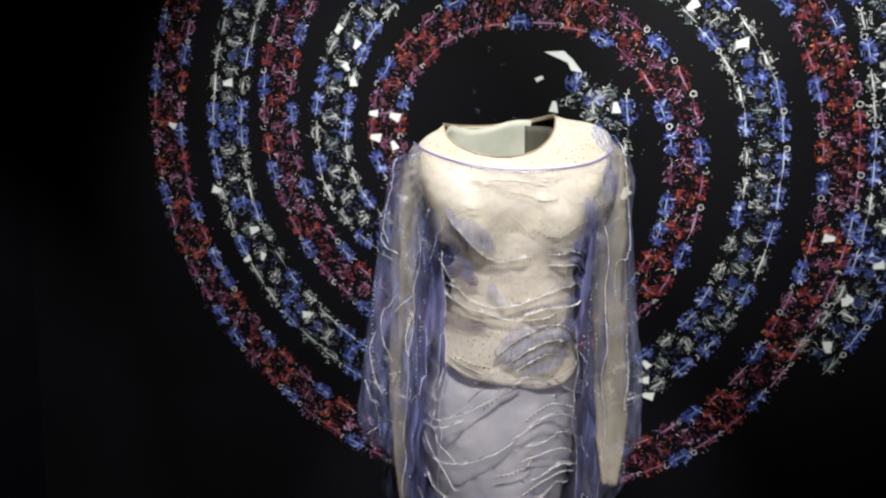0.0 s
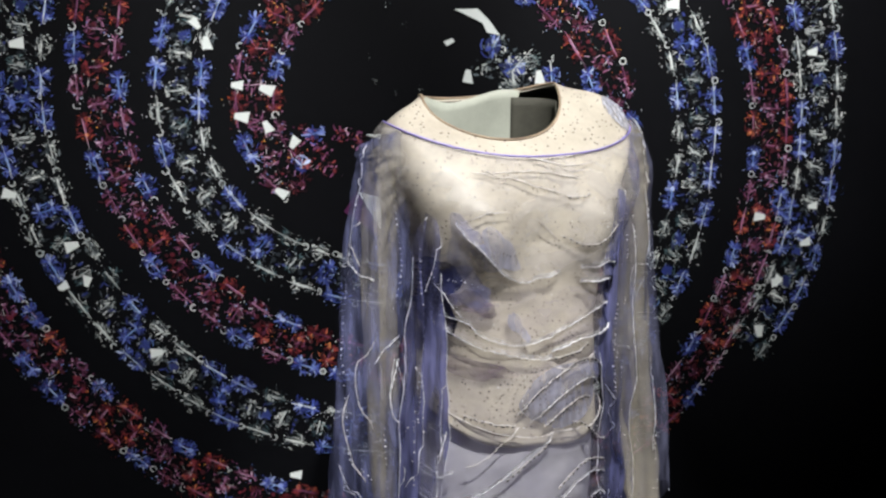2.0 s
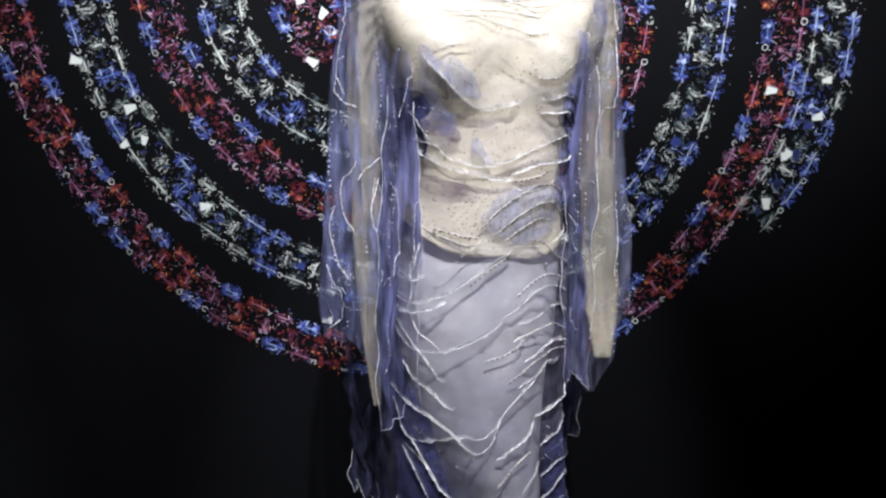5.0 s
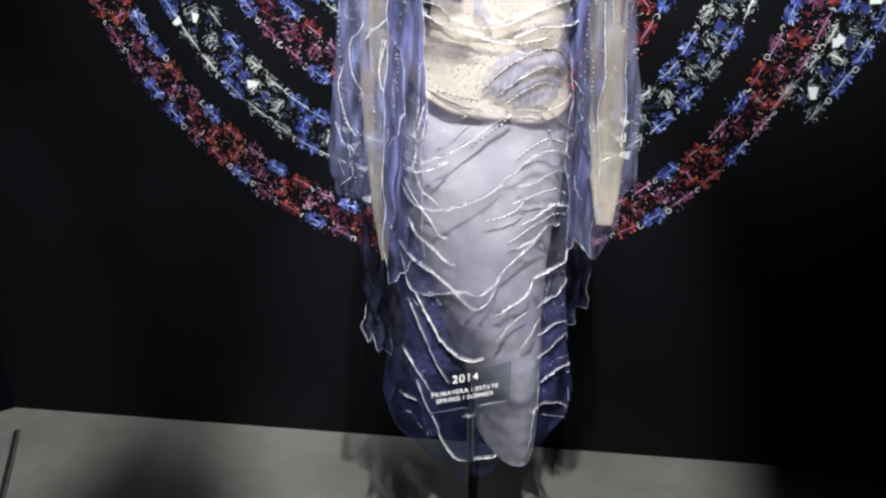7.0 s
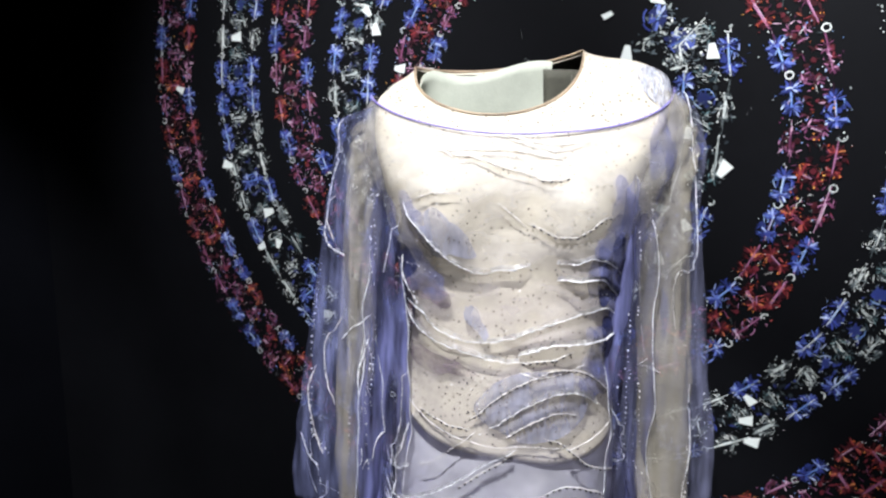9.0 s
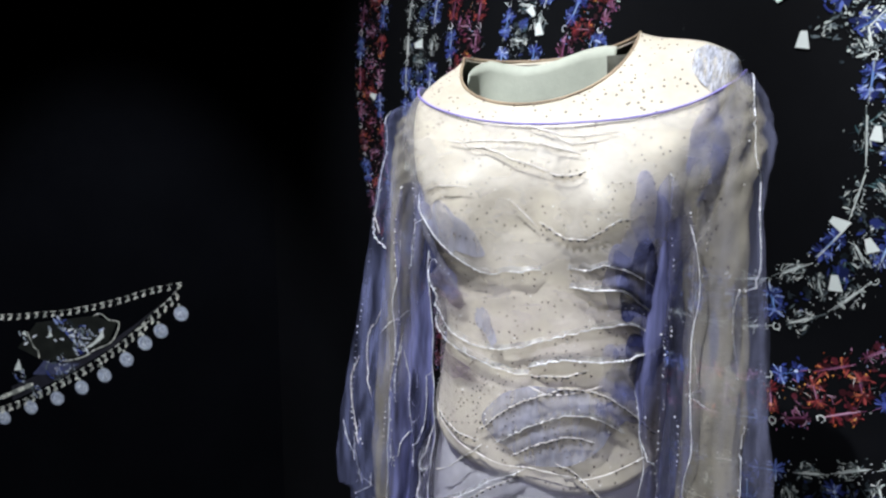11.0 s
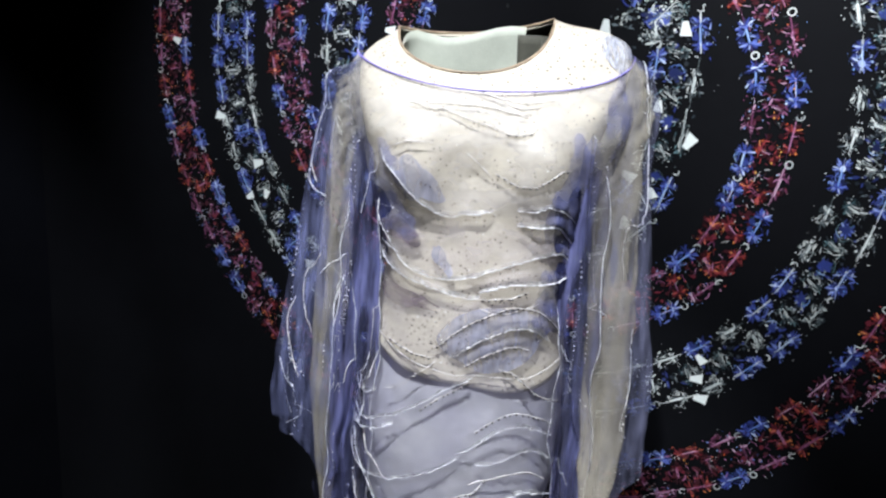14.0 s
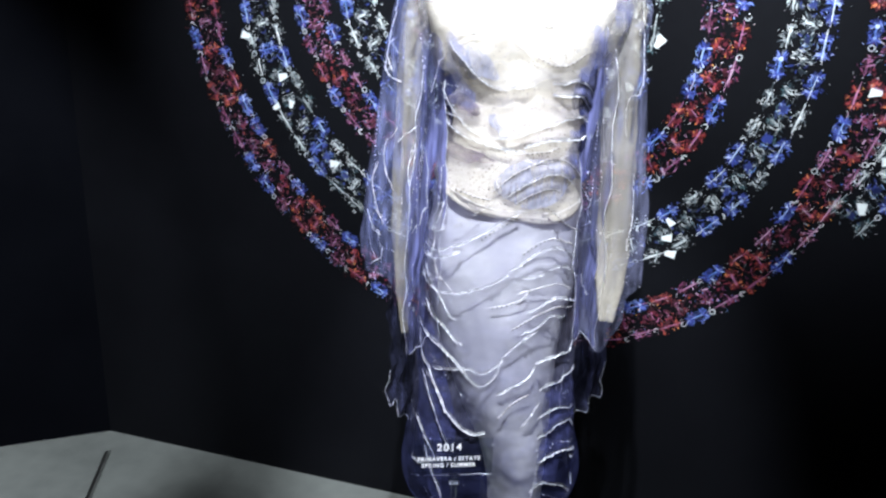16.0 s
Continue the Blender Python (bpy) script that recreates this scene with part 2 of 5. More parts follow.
INK_PLUM = islands("plum_ink", [(0.0, (0.02, 0.006, 0.015)), (1.0, (0.12, 0.025, 0.1))])
LETTER = varied("white_letter", (0.75, 0.75, 0.75), (0.9, 0.9, 0.9), 50, 0.6)


def acrylic(name):
    m, t, b = material(name, (0.85, 0.88, 0.88), 0.05)
    out = t.nodes["Material Output"]
    gl, cl, mix, lw = (t.nodes.new(k) for k in ("ShaderNodeBsdfGlossy", "ShaderNodeBsdfTransparent", "ShaderNodeMixShader", "ShaderNodeFresnel"))
    gl.inputs["Roughness"].default_value = 0.06
    cl.inputs["Color"].default_value = (0.9, 0.92, 0.92, 1)
    lw.inputs["IOR"].default_value = 1.49
    t.links.new(lw.outputs[0], mix.inputs[0])
    t.links.new(cl.outputs[0], mix.inputs[1])
    t.links.new(gl.outputs[0], mix.inputs[2])
    t.links.new(mix.outputs[0], out.inputs["Surface"])
    return m


ACRYLIC = acrylic("clear_acrylic")


# ---- mesh helpers ----
def part(name, bm, mat, parent=None, label="", smooth=True):
    me = bpy.data.meshes.new(name)
    bm.to_mesh(me)
    bm.free()
    for p in me.polygons:
        p.use_smooth = smooth
    for m in mat if isinstance(mat, (list, tuple)) else (mat,):
        me.materials.append(m)
    ob = new(name, me)
    if parent:
        ob.parent = parent
    return tagged(ob, label)


def from_lists(name, verts, faces, mat, parent=None, label="", smooth=False):
    me = bpy.data.meshes.new(name)
    me.from_pydata(verts, [], faces)
    for p in me.polygons:
        p.use_smooth = smooth
    me.materials.append(mat)
    ob = new(name, me)
    if parent:
        ob.parent = parent
    return tagged(ob, label)


def box(bm, lo, hi, bevel=0.0):
    r = bmesh.ops.create_cube(bm, size=1.0)
    c, s = (Vector(lo) + Vector(hi)) / 2, Vector(hi) - Vector(lo)
    for v in r["verts"]:
        v.co = Vector((v.co.x * s.x, v.co.y * s.y, v.co.z * s.z)) + c
    if bevel:
        bmesh.ops.bevel(bm, geom=list({e for v in r["verts"] for e in v.link_edges}), offset=bevel, segments=2, affect="EDGES")


def grid(fn, nu, nv, closed=False):
    """A bmesh sheet from fn(i / nu, j / nv)."""
    bm = bmesh.new()
    w = nu if closed else nu + 1
    vs = [[bm.verts.new(fn(i / nu, j / nv)) for i in range(w)] for j in range(nv + 1)]
    for j in range(nv):
        for i in range(nu):
            k = (i + 1) % w
            bm.faces.new((vs[j][i], vs[j][k], vs[j + 1][k], vs[j + 1][i]))
    return bm


def smooth_line(pts, n):
    """Catmull-Rom line through the points, n steps a span."""
    p = [Vector(q) for q in pts]
    p = [p[0] * 2 - p[1]] + p + [p[-1] * 2 - p[-2]]
    out = []
    for a, b, c, d in zip(p, p[1:], p[2:], p[3:]):
        for k in range(n):
            t = k / n
            out.append(0.5 * (2 * b + (c - a) * t + (2 * a - 5 * b + 4 * c - d) * t * t + (3 * b - a - 3 * c + d) * t ** 3))
    return out + [p[-2]]


def tube(bm, line, radius, sides=6, rng=None, flat=1.0):
    """A tube along the line; with rng its girth wanders a little. The ends taper."""
    rings = []
    up = Vector((0, 1, 0))
    for i, p in enumerate(line):
        d = (line[min(i + 1, len(line) - 1)] - line[max(i - 1, 0)])
        d = d.normalized() if d.length > 1e-9 else Vector((0, 0, 1))
        s = d.cross(up)
        s = s.normalized() if s.length > 1e-6 else Vector((1, 0, 0))
        n = s.cross(d).normalized()
        e = min(i, len(line) - 1 - i)
        r = radius * (0.45 if e == 0 else 0.8 if e == 1 else 1.0) * (rng.uniform(0.45, 1.45) if rng else 1)
        rings.append([bm.verts.new(p + (s * math.cos(2 * math.pi * k / sides) + n * flat * math.sin(2 * math.pi * k / sides)) * r) for k in range(sides)])
    for a, b in zip(rings, rings[1:]):
        for k in range(sides):
            bm.faces.new((a[k], a[(k + 1) % sides], b[(k + 1) % sides], b[k]))
    bm.faces.new(rings[0][::-1])
    bm.faces.new(rings[-1])


# ---- the structure ----
FLOOR = 0.017
bm = bmesh.new()
box(bm, (-6, -4, FLOOR - 0.2), (4, 4, FLOOR))
tagged(part("floor", bm, GREY, smooth=False), "pale grey matt gallery floor under the dress", "floor", kind="structure")
bm = bmesh.new()
box(bm, (-1.724, 2.04, FLOOR), (3.6, 2.2, 4.4))
tagged(part("wall_back", bm, BLACK, smooth=False), "black display wall carrying a giant jewel print", "wall", kind="structure")
SIDE = pose(-1.724, 2.04, 0, 0, 0, 37.8)
bm = bmesh.new()
box(bm, (-2.9, 0.0, FLOOR), (0.0, 0.16, 4.4))
left = part("wall_left", bm, MATT_BLACK, smooth=False)
left.matrix_world = SIDE
tagged(left, "black angled display wall with a printed necklace", "wall", kind="structure")
bm = bmesh.new()
box(bm, (-0.006, -0.2, 0.0), (0.006, 0.2, 0.004), 0.001)
box(bm, (0.009, -0.2, 0.0), (0.013, 0.2, 0.003), 0.0008)
strip = part("floor_slot", bm, STEEL, smooth=False)
strip.matrix_world = pose(-1.545, 1.745, FLOOR, 0, 0, 28)
tagged(strip, "narrow steel slot trim let into the grey floor", "floor trim", kind="structure")
for nm, lo, hi in (("wall_right", (3.6, -4, FLOOR), (3.76, 2.2, 4.4)), ("wall_front", (-4.2, -4.16, FLOOR), (3.76, -4, 4.4)),
                   ("wall_far_left", (-4.2, -4, FLOOR), (-4.02, 0.4, 4.4))):
    bm = bmesh.new()
    box(bm, lo, hi)
    tagged(part(nm, bm, DARK, smooth=False), "dark painted gallery wall closing the room", "wall", kind="structure")
bm = bmesh.new()
box(bm, (-4.2, -4.16, 4.4), (3.76, 2.2, 4.5))
tagged(part("ceiling", bm, DARK, smooth=False), "dark painted gallery ceiling", "ceiling", kind="structure")

# ---- the dress, in its own axes: x across, y to the back, z up ----
dress = new("evening_dress")
dress.matrix_world = pose(-0.14, 1.405, FLOOR, 0, 0, 19)
tagged(dress, "sheer lilac beaded evening dress over a cream long-sleeved bodice", "dress")
BASE = -FLOOR


def ring_sheet(rings, nu, steps, exps):
    """Skin through rings of (half width, front, back, z side, z front, z back, centre x)."""
    tab = np.array(rings, float)
    n = len(tab)
    out = []
    for j in range((n - 1) * steps + 1):
        t = min(j / steps, n - 1 - 1e-9)
        i, k = int(t), t - int(t)
        p0, p1, p2, p3 = tab[max(i - 1, 0)], tab[i], tab[i + 1], tab[min(i + 2, n - 1)]
        r = 0.5 * (2 * p1 + (p2 - p0) * k + (2 * p0 - 5 * p1 + 4 * p2 - p3) * k * k + (3 * p1 - p0 - 3 * p2 + p3) * k ** 3)
        out.append((r, exps[i] * (1 - k) + exps[i + 1] * k))
    return out


def skin(rings, exps, nu=96, steps=5, wrinkle=0.0, seed=0.0, bust=0.0, hem=None, lift=0.0, dip=0.0, neck=0.0):
    rows = ring_sheet(rings, nu, steps, exps)
    bm = bmesh.new()
    vs = []
    for j, ((a, ff, fb, zs, zf, zb, cx), e) in enumerate(rows):
        row = []
        for i in range(nu):
            t = 2 * math.pi * i / nu
            c, s = math.cos(t), math.sin(t)
            x = a * math.copysign(abs(c) ** (2 / e), c)
            s2 = math.copysign(abs(s) ** (2 / e), s)
            y = -ff * s2 if s >= 0 else -fb * s2
            z = zs + (zf - zs) * abs(s) ** (1.4 - neck * max(0.0, 1 - j / (2 * steps))) if s >= 0 else zs + (zb - zs) * s * s
            if bust and s > 0:
                for bx in (-0.075, 0.085):
                    y -= bust * math.exp(-((x + cx - bx) / 0.05) ** 2 - ((z - 1.49) / 0.055) ** 2)
            if neck and j > 7 * steps:
                z -= 0.034 * max(0.0, (x + cx) / 0.14) * min(1.0, (j - 7 * steps) / (2 * steps))
            if dip:
                z -= dip * max(0.0, (x + cx - 0.05) / 0.155) ** 1.5 * min(1.0, max(0.0, (z - 1.5) / 0.1))
            if wrinkle:
                w = noise.noise(Vector((x * 9 + seed, y * 9, z * 16 + seed))) + 0.5 * noise.noise(Vector((x * 25, y * 20 + seed, z * 40)))
                k = 1 + wrinkle * w / max(a, 0.05)
                x, y = x * k, y * k
            if hem and j > len(rows) - steps:
                z += hem(x, y) * (j - len(rows) + steps) / (steps - 1)
            row.append(bm.verts.new((x + cx, y, z + BASE + lift + 0.10 * (x + cx) * min(1.0, max(0.0, (z - 1.57) / 0.08)))))
        vs.append(row)
    for r0, r1 in zip(vs, vs[1:]):
        for i in range(nu):
            bm.faces.new((r0[i], r0[(i + 1) % nu], r1[(i + 1) % nu], r1[i]))
    return bm


BODICE = [
    (0.104, 0.066, 0.060, 1.672, 1.604, 1.662, -0.010),
    (0.120, 0.078, 0.072, 1.664, 1.590, 1.654, -0.004),
    (0.158, 0.094, 0.086, 1.650, 1.565, 1.632, 0.010),
    (0.180, 0.102, 0.090, 1.626, 1.540, 1.590, 0.018),
    (0.170, 0.104, 0.094, 1.568, 1.515, 1.545, 0.009),
    (0.151, 0.106, 0.096, 1.500, 1.485, 1.490, 0.008),
    (0.134, 0.110, 0.094, 1.430, 1.430, 1.430, 0.010),
    (0.126, 0.114, 0.090, 1.340, 1.340, 1.340, 0.010),
    (0.133, 0.119, 0.094, 1.290, 1.268, 1.285, 0.008),
    (0.140, 0.124, 0.100, 1.262, 1.203, 1.245, 0.006),
]
EXP = [2.1, 2.1, 2.3, 2.8, 3.3, 3.3, 3.0, 2.8, 2.6, 2.5]
bodice = part("bodice", skin(BODICE, EXP, 112, 6, 0.0022, 2.0, 0.027, neck=0.5), [CREAM, INSIDE], dress, "cream mesh bodice dotted with dark beads")
mod = bodice.modifiers.new("thickness", "SOLIDIFY")
mod.thickness, mod.offset, mod.material_offset = 0.004, -1, 1

# neck edge, and the stiff sage lining seen through it
bm = bmesh.new()
ring = []
for i in range(73):
    t = 2 * math.pi * i / 72
    c, s = math.cos(t), math.sin(t)
    drop = (0.068 * abs(s) ** 0.9) if s > 0 else 0.010 * s * s
    x = -0.010 + 0.104 * c
    z = 1.672 - drop
    ring.append(Vector((x, -(0.066 if s > 0 else 0.060) * s, BASE + z + 0.10 * x * min(1.0, max(0.0, (z - 1.57) / 0.08)) + 0.001)))
tube(bm, ring, 0.0018, 8)
part("neck_binding", bm, PIPING, dress, "brown corded neck binding")


def lining_at(u, v):
    t = math.radians(178 + (138 - 18 * v) * u)
    c, s = math.cos(t), math.sin(t)
    z = 1.663 - 0.13 * v + (0.006 * math.sin(9 * u) - 0.012 * max(0.0, 0.25 - u) * 4) * (1 - v)
    return (-0.010 + 0.098 * c * (1 + 0.15 * v), -0.0575 * s * (1 + 0.15 * v) + 0.003 * math.sin(7 * u + 3 * v), BASE + z + 0.009 * c)


lin = part("neck_lining", grid(lining_at, 28, 10), SAGE, dress, "pale sage stiffened back lining")
mod = lin.modifiers.new("thickness", "SOLIDIFY")
mod.thickness = 0.002


def facing_at(u, v):
    t = math.radians(306 + 84 * u)
    c, s = math.cos(t), math.sin(t)
    z = 1.657 - 0.13 * v - 0.012 * u
    return (-0.010 + 0.100 * c * (1 + 0.1 * v), -0.058 * s * (1 + 0.2 * v), BASE + z + 0.009 * c)


OLIVE = varied("olive_facing", (0.03, 0.029, 0.022), (0.07, 0.068, 0.052), 12, 0.8, 0.2, 300)
lin = part("neck_facing", grid(facing_at, 20, 10), OLIVE, dress, "dark olive back facing")
mod = lin.modifiers.new("thickness", "SOLIDIFY")
mod.thickness = 0.0015

# satin under-skirt
SKIRT = [
    (0.134, 0.116, 0.085, 1.262, 1.240, 1.262, 0.008),
    (0.146, 0.125, 0.095, 1.150, 1.150, 1.150, 0.006),
    (0.144, 0.127, 0.100, 1.050, 1.050, 1.050, 0.004),
    (0.124, 0.131, 0.098, 0.950, 0.950, 0.950, 0.006),
    (0.098, 0.142, 0.090, 0.820, 0.820, 0.820, 0.022),
    (0.072, 0.148, 0.080, 0.700, 0.700, 0.700, 0.046),
    (0.058, 0.144, 0.070, 0.610, 0.610, 0.610, 0.054),
    (0.053, 0.138, 0.065, 0.545, 0.530, 0.545, 0.056),
]
skirt = part("under_skirt", skin(SKIRT, [2.0] * 8, 160, 14, 0.0030, 7.0), LINING, dress, "pale lilac satin under-skirt")

# sheer over-dress from the off-shoulder edge to the hem
OVER = [
    (0.186, 0.090, 0.095, 1.642, 1.582, 1.606, 0.018),
    (0.199, 0.105, 0.100, 1.612, 1.556, 1.590, 0.020),
    (0.191, 0.116, 0.106, 1.560, 1.515, 1.545, 0.018),
    (0.170, 0.114, 0.108, 1.500, 1.485, 1.490, 0.016),
    (0.146, 0.118, 0.104, 1.430, 1.430, 1.430, 0.012),
    (0.132, 0.122, 0.098, 1.340, 1.340, 1.340, 0.010),
    (0.140, 0.128, 0.102, 1.245, 1.245, 1.245, 0.008),
    (0.154, 0.134, 0.108, 1.150, 1.150, 1.150, 0.006),
    (0.160, 0.138, 0.112, 1.000, 1.000, 1.000, 0.002),
    (0.162, 0.147, 0.110, 0.860, 0.860, 0.860, 0.000),
    (0.172, 0.155, 0.105, 0.740, 0.740, 0.740, 0.000),
    (0.188, 0.156, 0.100, 0.650, 0.600, 0.640, 0.002),
    (0.172, 0.150, 0.090, 0.612, 0.535, 0.590, 0.002),
]


def over_hem(x, y):
    corner = 0.050 * min(1.0, max(0.0, (-x - 0.085) / 0.07))
    step = 0.032 * min(1.0, max(0.0, (x - 0.045) / 0.02)) * min(1.0, max(0.0, (0.15 - x) / 0.03))
    return 0.018 * math.sin(x * 44 + 1.0) + 0.010 * math.sin(x * 118) + 0.05 * (abs(x) / 0.16) ** 2 - corner + step


over = part("over_dress", skin(OVER, [2.2, 2.5, 3.0, 3.3, 3.0, 2.8] + [2.5] * 7, 240, 22, 0.004, 4.0, 0.024, over_hem, dip=0.018), OMBRE, dress, "sheer lilac organza over-dress")


# arms: a fitted cream sleeve in a loose organza one
def sleeve_sheet(path, radii, folds, depth, seed, nu=48, nv=40, hem=0.0, squash=1.0, crease=0.1, cut=0.0):
    line = smooth_line(path, 10)
    rad = np.interp(np.linspace(0, 1, nv + 1), np.linspace(0, 1, len(radii)), radii)

    def at(u, v):
        k = v * (len(line) - 1)
        i = min(int(k), len(line) - 2)
        p = line[i].lerp(line[i + 1], k - i)
        t = 2 * math.pi * u
        j = int(round(v * nv))
        w = 1 + depth * v * math.sin(folds * t + seed + 2.5 * v) + 0.5 * depth * noise.noise(Vector((3 * math.cos(t) + seed, 3 * math.sin(t), 7 * v)))
        r = rad[j] * (w + crease * noise.noise(Vector((1.5 * math.cos(t) + seed, 1.5 * math.sin(t), 24 * v + 2.5 * math.cos(t)))))
        z = p.z + (hem * v ** 6 * math.sin(2 * t + seed) if hem else 0)
        z += cut * v ** 3 * max(-0.35, math.cos(t) * (1 if p.x > 0 else -1))
        tilt = 0.35 * (1 - v) ** 3
        return (p.x + r * math.cos(t), p.y - 0.018 + squash * r * math.sin(t), z + BASE - tilt * r * abs(math.cos(t)) * (1 if p.x * math.cos(t) > 0 else -0.2))
    return grid(at, nu, nv, True)


LEFT_ARM = dict(arm=[(-0.150, 0.0, 1.610), (-0.157, 0.0, 1.594), (-0.164, -0.002, 1.560), (-0.182, -0.004, 1.480), (-0.190, -0.018, 1.320), (-0.194, -0.040, 1.140), (-0.184, -0.046, 0.955)],
             veil=[(-0.150, 0.0, 1.622), (-0.158, 0.0, 1.602), (-0.165, -0.002, 1.560), (-0.184, -0.004, 1.480), (-0.194, -0.014, 1.320), (-0.205, -0.034, 1.170), (-0.210, -0.036, 1.055)],
             wide=[0.010, 0.045, 0.052, 0.048, 0.044, 0.043, 0.045, 0.049, 0.052, 0.054, 0.050], seed=0.0, veil_mat=SHEER, cut=0.045,
             slim=[0.006, 0.026, 0.036, 0.036, 0.030, 0.025, 0.021, 0.020, 0.018, 0.013, 0.005])
RIGHT_ARM = dict(arm=[(0.176, 0.002, 1.650), (0.184, -0.010, 1.620), (0.187, -0.022, 1.565), (0.190, -0.032, 1.480), (0.198, -0.036, 1.320), (0.201, -0.066, 1.150), (0.190, -0.110, 1.015)],
            veil=[(0.177, 0.002, 1.655), (0.186, -0.010, 1.624), (0.189, -0.022, 1.566), (0.192, -0.032, 1.480), (0.199, -0.036, 1.320), (0.206, -0.054, 1.150), (0.206, -0.070, 0.985)],
            wide=[0.008, 0.030, 0.042, 0.045, 0.043, 0.041, 0.042, 0.045, 0.048, 0.050, 0.046], seed=2.0, veil_mat=SHEER_GREY, cut=0.08,
            slim=[0.006, 0.028, 0.038, 0.038, 0.034, 0.031, 0.029, 0.028, 0.027, 0.024, 0.012])
for a in (LEFT_ARM, RIGHT_ARM):
    part("sleeve", sleeve_sheet(a["arm"], a["slim"], 3, 0.34, a["seed"], 48, 90, 0.0, 0.72, 0.2), NUDE, dress, "fitted nude mesh sleeve dotted with beads")
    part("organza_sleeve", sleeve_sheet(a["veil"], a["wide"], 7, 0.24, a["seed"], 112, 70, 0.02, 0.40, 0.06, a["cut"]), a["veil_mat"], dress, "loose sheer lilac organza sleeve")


# blue organza falls between arms and waist, and the tails behind
def fall(name, x0, x1, z0, z1, y0, folds, depth, seed, spread, mat, label, top=3.0, cord=0.0, pull=0.0):
    def at(u, v):
        x = x0 + (x1 - x0) * (0.5 + (u - 0.5) * (0.62 + 0.38 * min(1.0, v * top) ** 0.7)) + spread * v * (u - 0.5) + pull * v * ((1 - u) if pull > 0 else u) + 0.012 * noise.noise(Vector((seed, v * 5, u * 2))) + 0.006 * noise.noise(Vector((seed + 3 * u, v * 11, 4)))
        y = y0 + depth * (0.4 + 0.6 * v) * math.sin(folds * 6.283 * u + seed + 1.5 * v) + 0.01 * noise.noise(Vector((u * 3 + seed, v * 4, 0)))
        z = z0 + (z1 - z0) * v + (0.055 * (1 - v) ** 3 * math.sin(3.14 * u) ** 0.7 - 0.020 * v * math.cos(3.5 * u + seed) + 0.006 * v * math.sin(9 * u))
        return (x, y, z + BASE)
    ob = part(name, grid(at, 44, 60), mat, dress, label)
    wide = random.Random(int(seed * 10))
    for run in ([at(0, cord + (1 - cord) * k / 50) for k in range(51)], [at(1, cord + (1 - cord) * k / 50) for k in range(51)], [at(k / 30, 1) for k in range(31)]):
        bm = bmesh.new()
        tube(bm, [Vector(p) for p in run], 0.0005 if cord == 0 else 0.0004, 6, wide)
        part("edge_cord", bm, TRIM, ob, "white corded edge")


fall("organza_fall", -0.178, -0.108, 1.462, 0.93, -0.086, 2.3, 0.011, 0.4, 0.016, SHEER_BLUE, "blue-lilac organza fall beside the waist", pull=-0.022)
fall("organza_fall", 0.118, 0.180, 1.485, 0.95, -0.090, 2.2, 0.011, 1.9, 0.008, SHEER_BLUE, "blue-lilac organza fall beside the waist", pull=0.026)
fall("organza_tail", -0.222, -0.150, 1.05, 0.735, 0.02, 2.5, 0.016, 3.0, -0.02, SHEER_SHADED, "sheer organza tail behind the skirt, shade painted in its colour", 30.0, 0.72)
fall("organza_tail", 0.150, 0.236, 1.08, 0.760, 0.02, 2.5, 0.016, 5.0, 0.0, SHEER_SHADED, "sheer organza tail behind the skirt, shade painted in its colour", 30.0, 0.72)

# added dense dark sheet: solid floor shadow, seen only through the sheer sides
BLOCKER = sheer("navy_blocker", (0.012, 0.013, 0.03), 0.9, streak=(30, 30, 6), swing=0.1)


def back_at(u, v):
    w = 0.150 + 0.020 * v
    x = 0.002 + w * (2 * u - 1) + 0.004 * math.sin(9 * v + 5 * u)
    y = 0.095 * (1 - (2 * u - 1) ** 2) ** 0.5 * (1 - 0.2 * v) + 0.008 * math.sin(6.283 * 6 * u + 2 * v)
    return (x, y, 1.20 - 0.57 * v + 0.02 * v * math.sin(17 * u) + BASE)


part("back_panel", grid(back_at, 72, 40), BLOCKER, dress, "added dark navy sheet behind the skirt that blocks light")

# ---- beaded trims, tucks and appliques sewn on the organza ----
from mathutils.bvhtree import BVHTree


def skin_tree(*names):
    vs, fs = [], []
    for ob in dress.children:
        if ob.name.split(".")[0] in names:
            n = len(vs)
            vs += [v.co.copy() for v in ob.data.vertices]
            fs += [[n + i for i in p.vertices] for p in ob.data.polygons]
    return BVHTree.FromPolygons(vs, fs)


SEWN = []
YOKE = skin_tree("bodice")


def outside(p, gap):
    """The point, drawn forward where it would sink into the bodice."""
    hit = YOKE.ray_cast(Vector((p.x, -0.5, p.z)), Vector((0, 1, 0)))
    return Vector((p.x, min(p.y, hit[0].y - gap), p.z)) if hit[0] is not None else p


for v in over.data.vertices:
    if v.co.z > 1.5 and v.co.y < 0.0:
        v.co = outside(v.co, 0.003)
FRONT, SIDES = skin_tree("over_dress"), skin_tree("organza_sleeve", "organza_fall")
sew = random.Random(11)
LIFT = dict(dots=0.0012, white=0.0016, bright=0.002, jet=0.0015, bead=0.0014, faint=0.0010, edge=0.0008)
GIRTH = dict(white=0.00044, bright=0.00072, jet=0.0006, bead=0.0004, faint=0.0007, edge=0.0006)
WORD = dict(white="white corded trim", bright="broad glittering white trim", jet="cord sewn with jet beads", bead="string of clear glass beads", faint="pale organza tuck", edge="pale rolled hem of the bodice")


